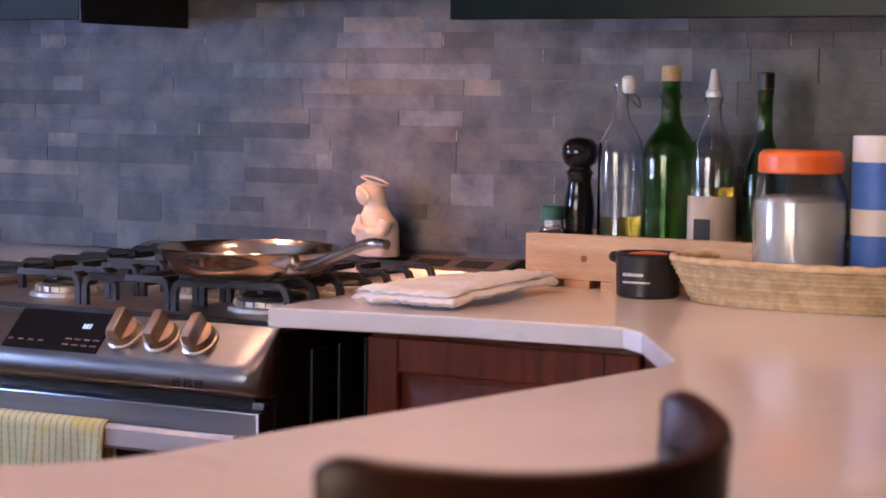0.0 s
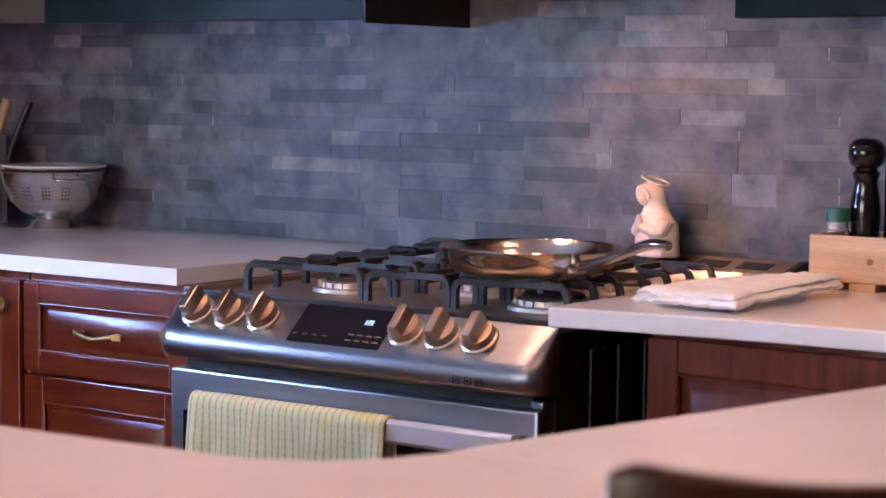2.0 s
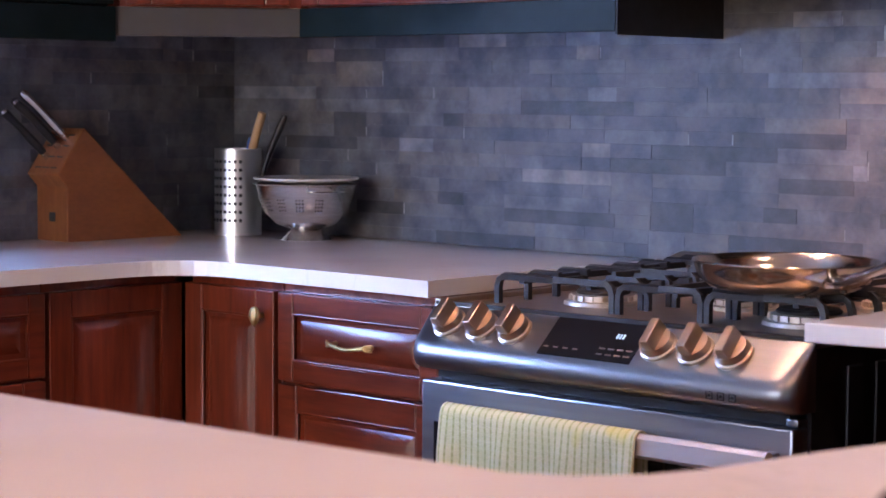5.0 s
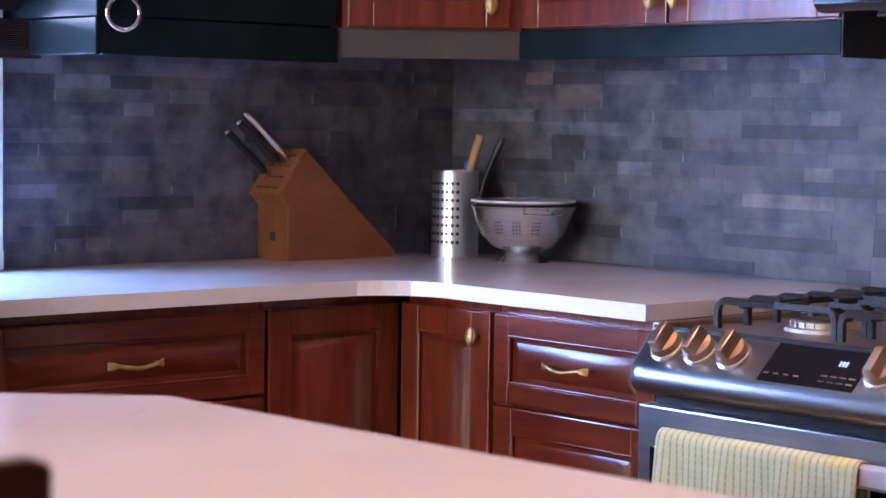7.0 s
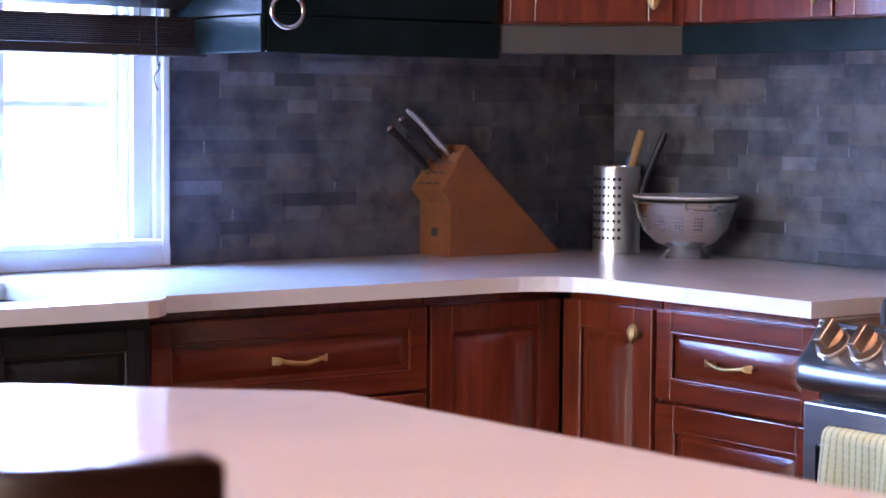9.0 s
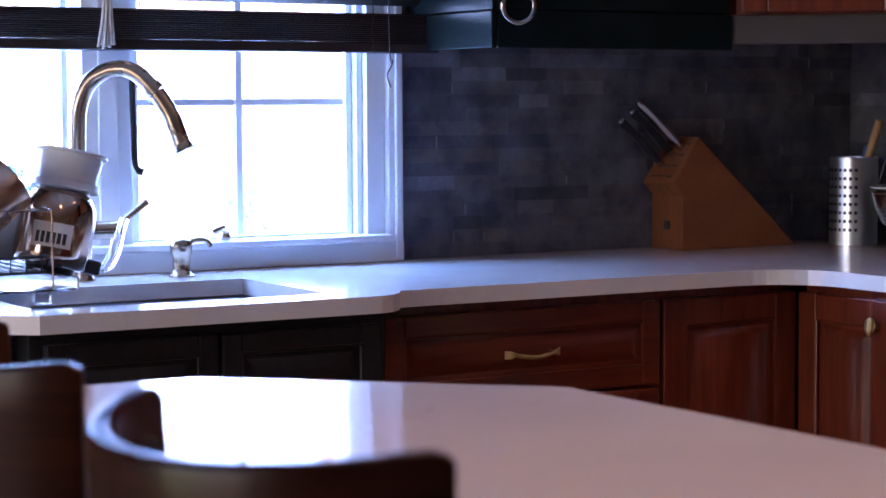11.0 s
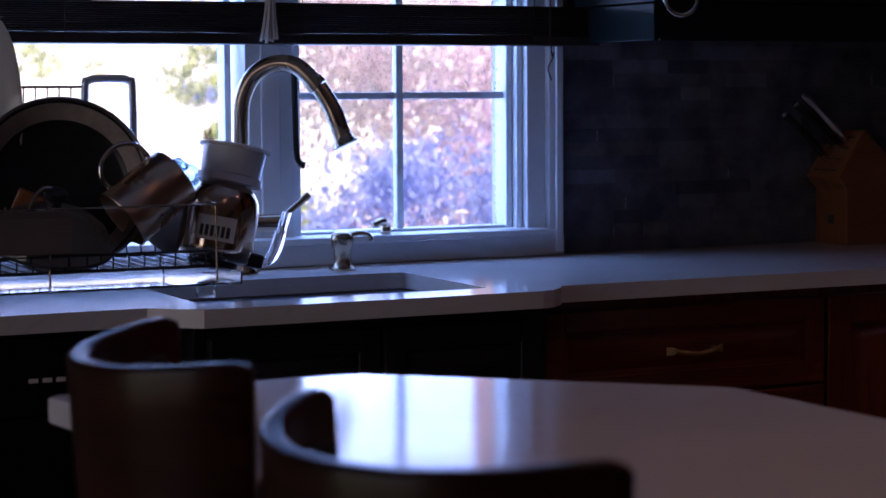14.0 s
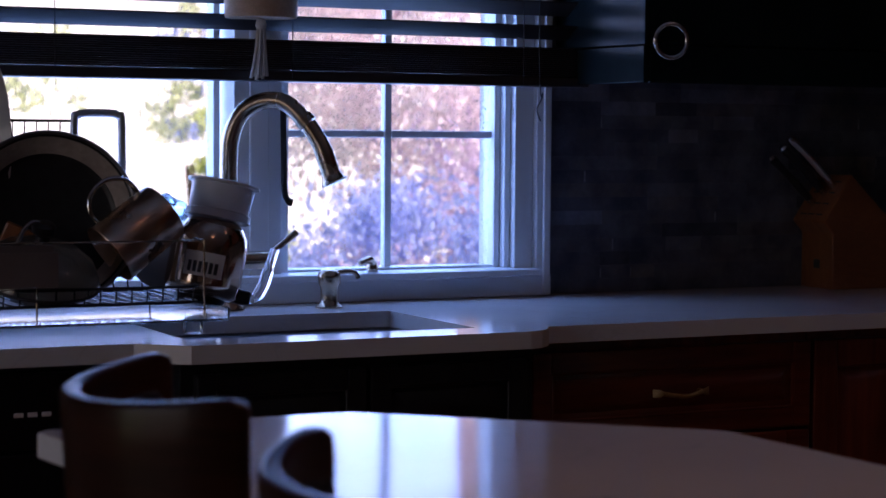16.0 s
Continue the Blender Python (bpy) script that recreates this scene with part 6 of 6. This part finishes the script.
part("knob", moved(lathe([(0, 0.080), (0.014, 0.081), (0.013, 0.090), (0.022, 0.096), (0.023, 0.110), (0.016, 0.117), (0, 0.118)], 24), lm), M["plastic_black"], gl, "black knob", world=True)
cd = thing("cutlery_caddy", (0.515, -2.492, 0.94), "small grey-brown plastic cutlery caddy at the front of the rack", "caddy", G)
part("front_panel", box(0.532, 0.536, -2.552, -2.434, 1.000, 1.056, 0.0015), M["caddy"], cd, world=True)
part("back_panel", box(0.5025, 0.5055, -2.552, -2.434, 1.000, 1.0665, 0.001), M["caddy"], cd, world=True)
for yy in (-2.552, -2.437):
    part("side_panel", box(0.506, 0.5315, yy, yy + 0.003, 1.000, 1.054, 0.001), M["caddy"], cd, world=True)
part("bottom", box(0.506, 0.5315, -2.548, -2.438, 1.0002, 1.0035, 0.001), M["caddy"], cd, world=True)
for yy in (-2.530, -2.460):
    part("hook", tube(curve_points([(0.504, yy, 1.060), (0.504, yy, 1.070), (0.500, yy, 1.0735), (0.496, yy, 1.068)], 4), 0.0018, 6), M["caddy"], cd, world=True)
bm = box(-0.030, 0.030, -0.006, 0.006, 0, 0.060, 0.004)
single("wooden_block", moved(bm, pose(0.37, -2.47, 1.035, 12, 24, 70)), M["maple"], "small brown wooden board in the rack", "board", G)
single("ladle", tube(curve_points([(0.45, -2.50, 1.00), (0.45, -2.475, 1.075), (0.45, -2.455, 1.100), (0.45, -2.437, 1.095), (0.45, -2.440, 1.075)], 5), 0.0042, 8), M["polished"], "steel hook-ended ladle in the rack", "ladle", G, smooth=60)
bm = bmesh.new()
bmesh.ops.create_icosphere(bm, subdivisions=4, radius=0.030)
for v in bm.verts:
    v.co *= 1 + 0.40 * noise.noise(v.co * 45) + 0.12 * noise.noise(v.co * 110)
moved(bm, pose(0.285, -2.170, 1.108))
single("plastic_bag", bm, M["glass_blue"], "crumpled pale blue plastic bag in the rack", "bag", G, smooth=25)
single("saucer", moved(lathe([(0, 0), (0.045, 0.001), (0.066, 0.010), (0.067, 0.012), (0.045, 0.005), (0, 0.004)], 40), towards(0.30, -2.205, 1.035, 0.8, 0.3, 0.3)), M["caddy"], "grey-brown dish standing in the rack", "dish", G, smooth=60)

# ---- ceiling lights ----
for dx, dy in DOWNLIGHTS:
    dl = thing("downlight", (dx, dy, CEIL - 0.02), "round recessed ceiling light", "ceiling light", "ceiling lights")
    part("trim_ring", at(lathe([(0.068, 0), (0.085, 0), (0.088, 0.006), (0.085, 0.0195), (0.068, 0.0195)], 32), 0, 0, 0), M["white_paint"], dl)

# ---- tiles ----
RH = (1.433 - CT) / 18
unit_meshes = {}


def brick_mesh(length, height, depth):
    key = (round(length, 3), round(height, 4), round(depth, 4))
    if key not in unit_meshes:
        g = 0.00005
        b = box(g, length - g, -depth, 0.004, g, height - g)
        front = [e_ for e_ in b.edges if all(v.co.y < -depth + 1e-5 for v in e_.verts)]
        bmesh.ops.bevel(b, geom=front, offset=0.0003, segments=1, affect="EDGES")
        me = mesh_of("brick", b, M["slate"])
        unit_meshes[key] = me
    return unit_meshes[key]


def courses(total, rng):
    """Pieces (start, row, length, rows) that fill a wall with single and double courses."""
    out = []
    for pair in range(9):
        x = -rng.uniform(0, 0.06)
        while x < total:
            if rng.random() < 0.30:
                ln = rng.choice((0.09, 0.105, 0.12, 0.15, 0.18))
                out.append((x, pair * 2, ln, 2))
                x += ln
            else:
                span = rng.choice((0.30, 0.39, 0.48, 0.60))
                for r in (0, 1):
                    left = span
                    while left > 1e-6:
                        ln = min(rng.choice((0.075, 0.105, 0.135, 0.165, 0.18, 0.21, 0.24, 0.285, 0.30)), left)
                        if left - ln < 0.03:
                            ln = left
                        out.append((x + span - left, pair * 2 + r, round(ln, 4), 1))
                        left -= ln
                x += span
    return out


def splashback(name, place, total, keep, seed, label):
    """place(s): pose of a brick whose local x runs along the wall, -y out of it."""
    rng = random.Random(seed)
    root = setting(name, moved(box(0, total, -0.002, -0.0003, CT + 0.0008, 1.4335), place(0)), M["grout"], label, "backsplash")
    rest = bmesh.new()
    chips = bmesh.new()
    rng2 = random.Random(seed + 40)
    count = 0
    for s, row, ln, rows in courses(total, rng):
        if s < 0:
            ln, s = ln + s, 0
        if s + ln > total:
            ln = total - s
        if ln < 0.012:
            continue
        depth = rng.choice((0.0073, 0.0075, 0.0076, 0.0076, 0.0077, 0.0086))
        ln = round(ln, 3)
        if rng2.random() < 0.17 and s > 0.05:
            h = RH * rows * rng2.uniform(0.55, 0.9)
            moved_chip = moved(box(0.0002, rng2.uniform(0.0016, 0.0034), -depth - 0.0006, -0.001, 0.003, 0.003 + h, 0.0004), place(s) @ Matrix.Translation((0, -0.002, CT + 0.001 + row * RH)))
            join(chips, moved_chip)
        if keep[0] < s + ln / 2 < keep[1] and count < 330:
            ob_ = new("brick", brick_mesh(ln, RH * rows, depth))
            ob_.parent = root
            ob_.matrix_basis = place(s) @ Matrix.Translation((0, -0.002, CT + 0.001 + row * RH))
            count += 1
        else:
            q = box(0.0008, ln - 0.0008, -depth, 0.001, 0.0008, RH * rows - 0.0008)
            moved(q, place(s) @ Matrix.Translation((0, -0.002, CT + 0.001 + row * RH)))
            join(rest, q)
    part("chipped_edges", chips, M["chip"], root, "pale chipped tile edges")
    if len(rest.verts):
        ob_ = new("bricks", mesh_of("bricks", rest, M["slate"]))
        ob_.parent = root
        ob_["kind"] = "stuff"
    return root


bn_ = splashback("backsplash_north", lambda s: pose(0.003 + s, 0, 0), 3.38, (0.0, 2.55), 11, "stacked blue-grey slate strip tiles behind the cooker")
bw_ = splashback("backsplash_west", lambda s: pose(0, -1.249 + s, 0, 0, 0, 90), 1.237, (0.0, 1.237), 5, "stacked dark slate strip tiles beside the window")
for x0, x1, z in ((1.14, 1.30, 3), (1.92, 2.27, 3), (0.17, 0.54, 1.5)):
    zz = CT + 0.001 + z * 4 * RH if z == 3 else CT + 0.001 + 6 * RH
    part("seam", box(x0, x1, -0.0085, -0.002, zz - 0.0007, zz + 0.0009), M["seam"], bn_, "pale line between two tile panels", smooth=None)

# ---- outside ----
hs = tagged(new("garden_wall"), "sunlit white clapboard house wall across the garden", "house")
hs.location = (-13.0, -1.0, -0.36)
for k in range(26):
    part("clapboard", box(-0.02, 0.02, -9.0, 12.0, k * 0.16, k * 0.16 + 0.162, 0.004, 1), M["white_paint"], hs)


def shrub(name, x, y, z0, rx, ry, h, mats, count, size, label, seed, lift=0.0):
    """A shrub: a few bent stems and a crown of many small folded leaves in uneven clumps."""
    rng = random.Random(seed)
    ob_ = thing(name, (x, y, z0), label, "shrub" if h < 3 else "tree", "garden shrubs")
    for k in range(5):
        a = rng.uniform(0, 6.28)
        part("stem", tube(curve_points([(0.05 * math.cos(a), 0.05 * math.sin(a), 0), (0.25 * rx * math.cos(a), 0.25 * ry * math.sin(a), h * 0.4), (0.55 * rx * math.cos(a), 0.55 * ry * math.sin(a), h * 0.55)], 4), [0.05, 0.047, 0.044, 0.04, 0.036, 0.03, 0.026, 0.02, 0.012], 8), M["bark"], ob_, smooth=60)
    clumps = []
    for k in range(46):
        a, u = rng.uniform(0, 6.28), rng.uniform(0.25, 1) ** 0.5
        zz = rng.uniform(0.05, 1)
        w = u * math.sqrt(max(0.05, 1 - (zz - 0.45) ** 2 * 2.4))
        clumps.append((rx * w * math.cos(a), ry * w * math.sin(a), lift + (h - lift) * zz, rng.uniform(0.16, 0.36) * min(rx, ry) * 0.9, rng.randrange(len(mats))))
    for mi, mt in enumerate(mats):
        vs, fs = [], []
        for cx, cy, cz, cr, m_ in clumps:
            if m_ != mi:
                continue
            for _ in range(count // len(clumps)):
                p = Vector((rng.gauss(0, 0.55), rng.gauss(0, 0.55), rng.gauss(0, 0.5))) * cr + Vector((cx, cy, cz))
                q = Euler((rng.uniform(0, 6.28), rng.uniform(0, 6.28), rng.uniform(0, 6.28))).to_matrix()
                s = size * rng.uniform(0.6, 1.3)
                i0 = len(vs)
                for c in ((-1, 0, 0), (0, 0.55, 0.12), (1.1, 0, 0), (0, -0.55, 0.12)):
                    vs.append(tuple(p + q @ (Vector(c) * s)))
                fs += [(i0, i0 + 1, i0 + 2), (i0, i0 + 2, i0 + 3)]
        me = bpy.data.meshes.new("crown")
        me.from_pydata(vs, [], fs)
        me.materials.append(mt)
        c_ = new("crown", me)
        c_.parent = ob_
        c_["kind"] = "stuff"
    return ob_


shrub("shrub", -5.6, 1.45, -0.36, 1.3, 0.98, 1.18, [M["leaf_blue"], M["leaf_blue"], M["leaf_purple"]], 30000, 0.026, "blue-purple leafy shrub in sunlight outside the window", 3)
shrub("shrub", -7.6, 2.85, -0.36, 2.0, 1.75, 3.6, [M["leaf_pink"], M["leaf_purple"], M["leaf_pink"], M["leaf_pink"]], 46000, 0.036, "pale pink plum tree in sunlight outside the window", 4, 0.4)
shrub("shrub", -6.2, 0.36, -0.36, 0.40, 0.26, 1.9, [M["leaf_green"]], 3000, 0.028, "slim green shrub in sunlight beside the plum tree", 7)
shrub("tree", -9.4, 1.28, -0.36, 0.5, 0.36, 2.5, [M["leaf_pale"], M["leaf_blue"], M["leaf_pale"]], 800, 0.045, "thin-leaved young tree in front of a white house", 9, 1.5)
shrub("tree", -9.8, 0.25, -0.36, 0.4, 0.36, 2.3, [M["leaf_pale"]], 240, 0.045, "sparse young tree in front of a white house", 12, 1.75)
shrub("shrub", -9.0, 1.05, -0.36, 0.35, 0.32, 0.95, [M["leaf_pale"]], 420, 0.035, "low yellow-green shrub before the white house", 15, 0.2)
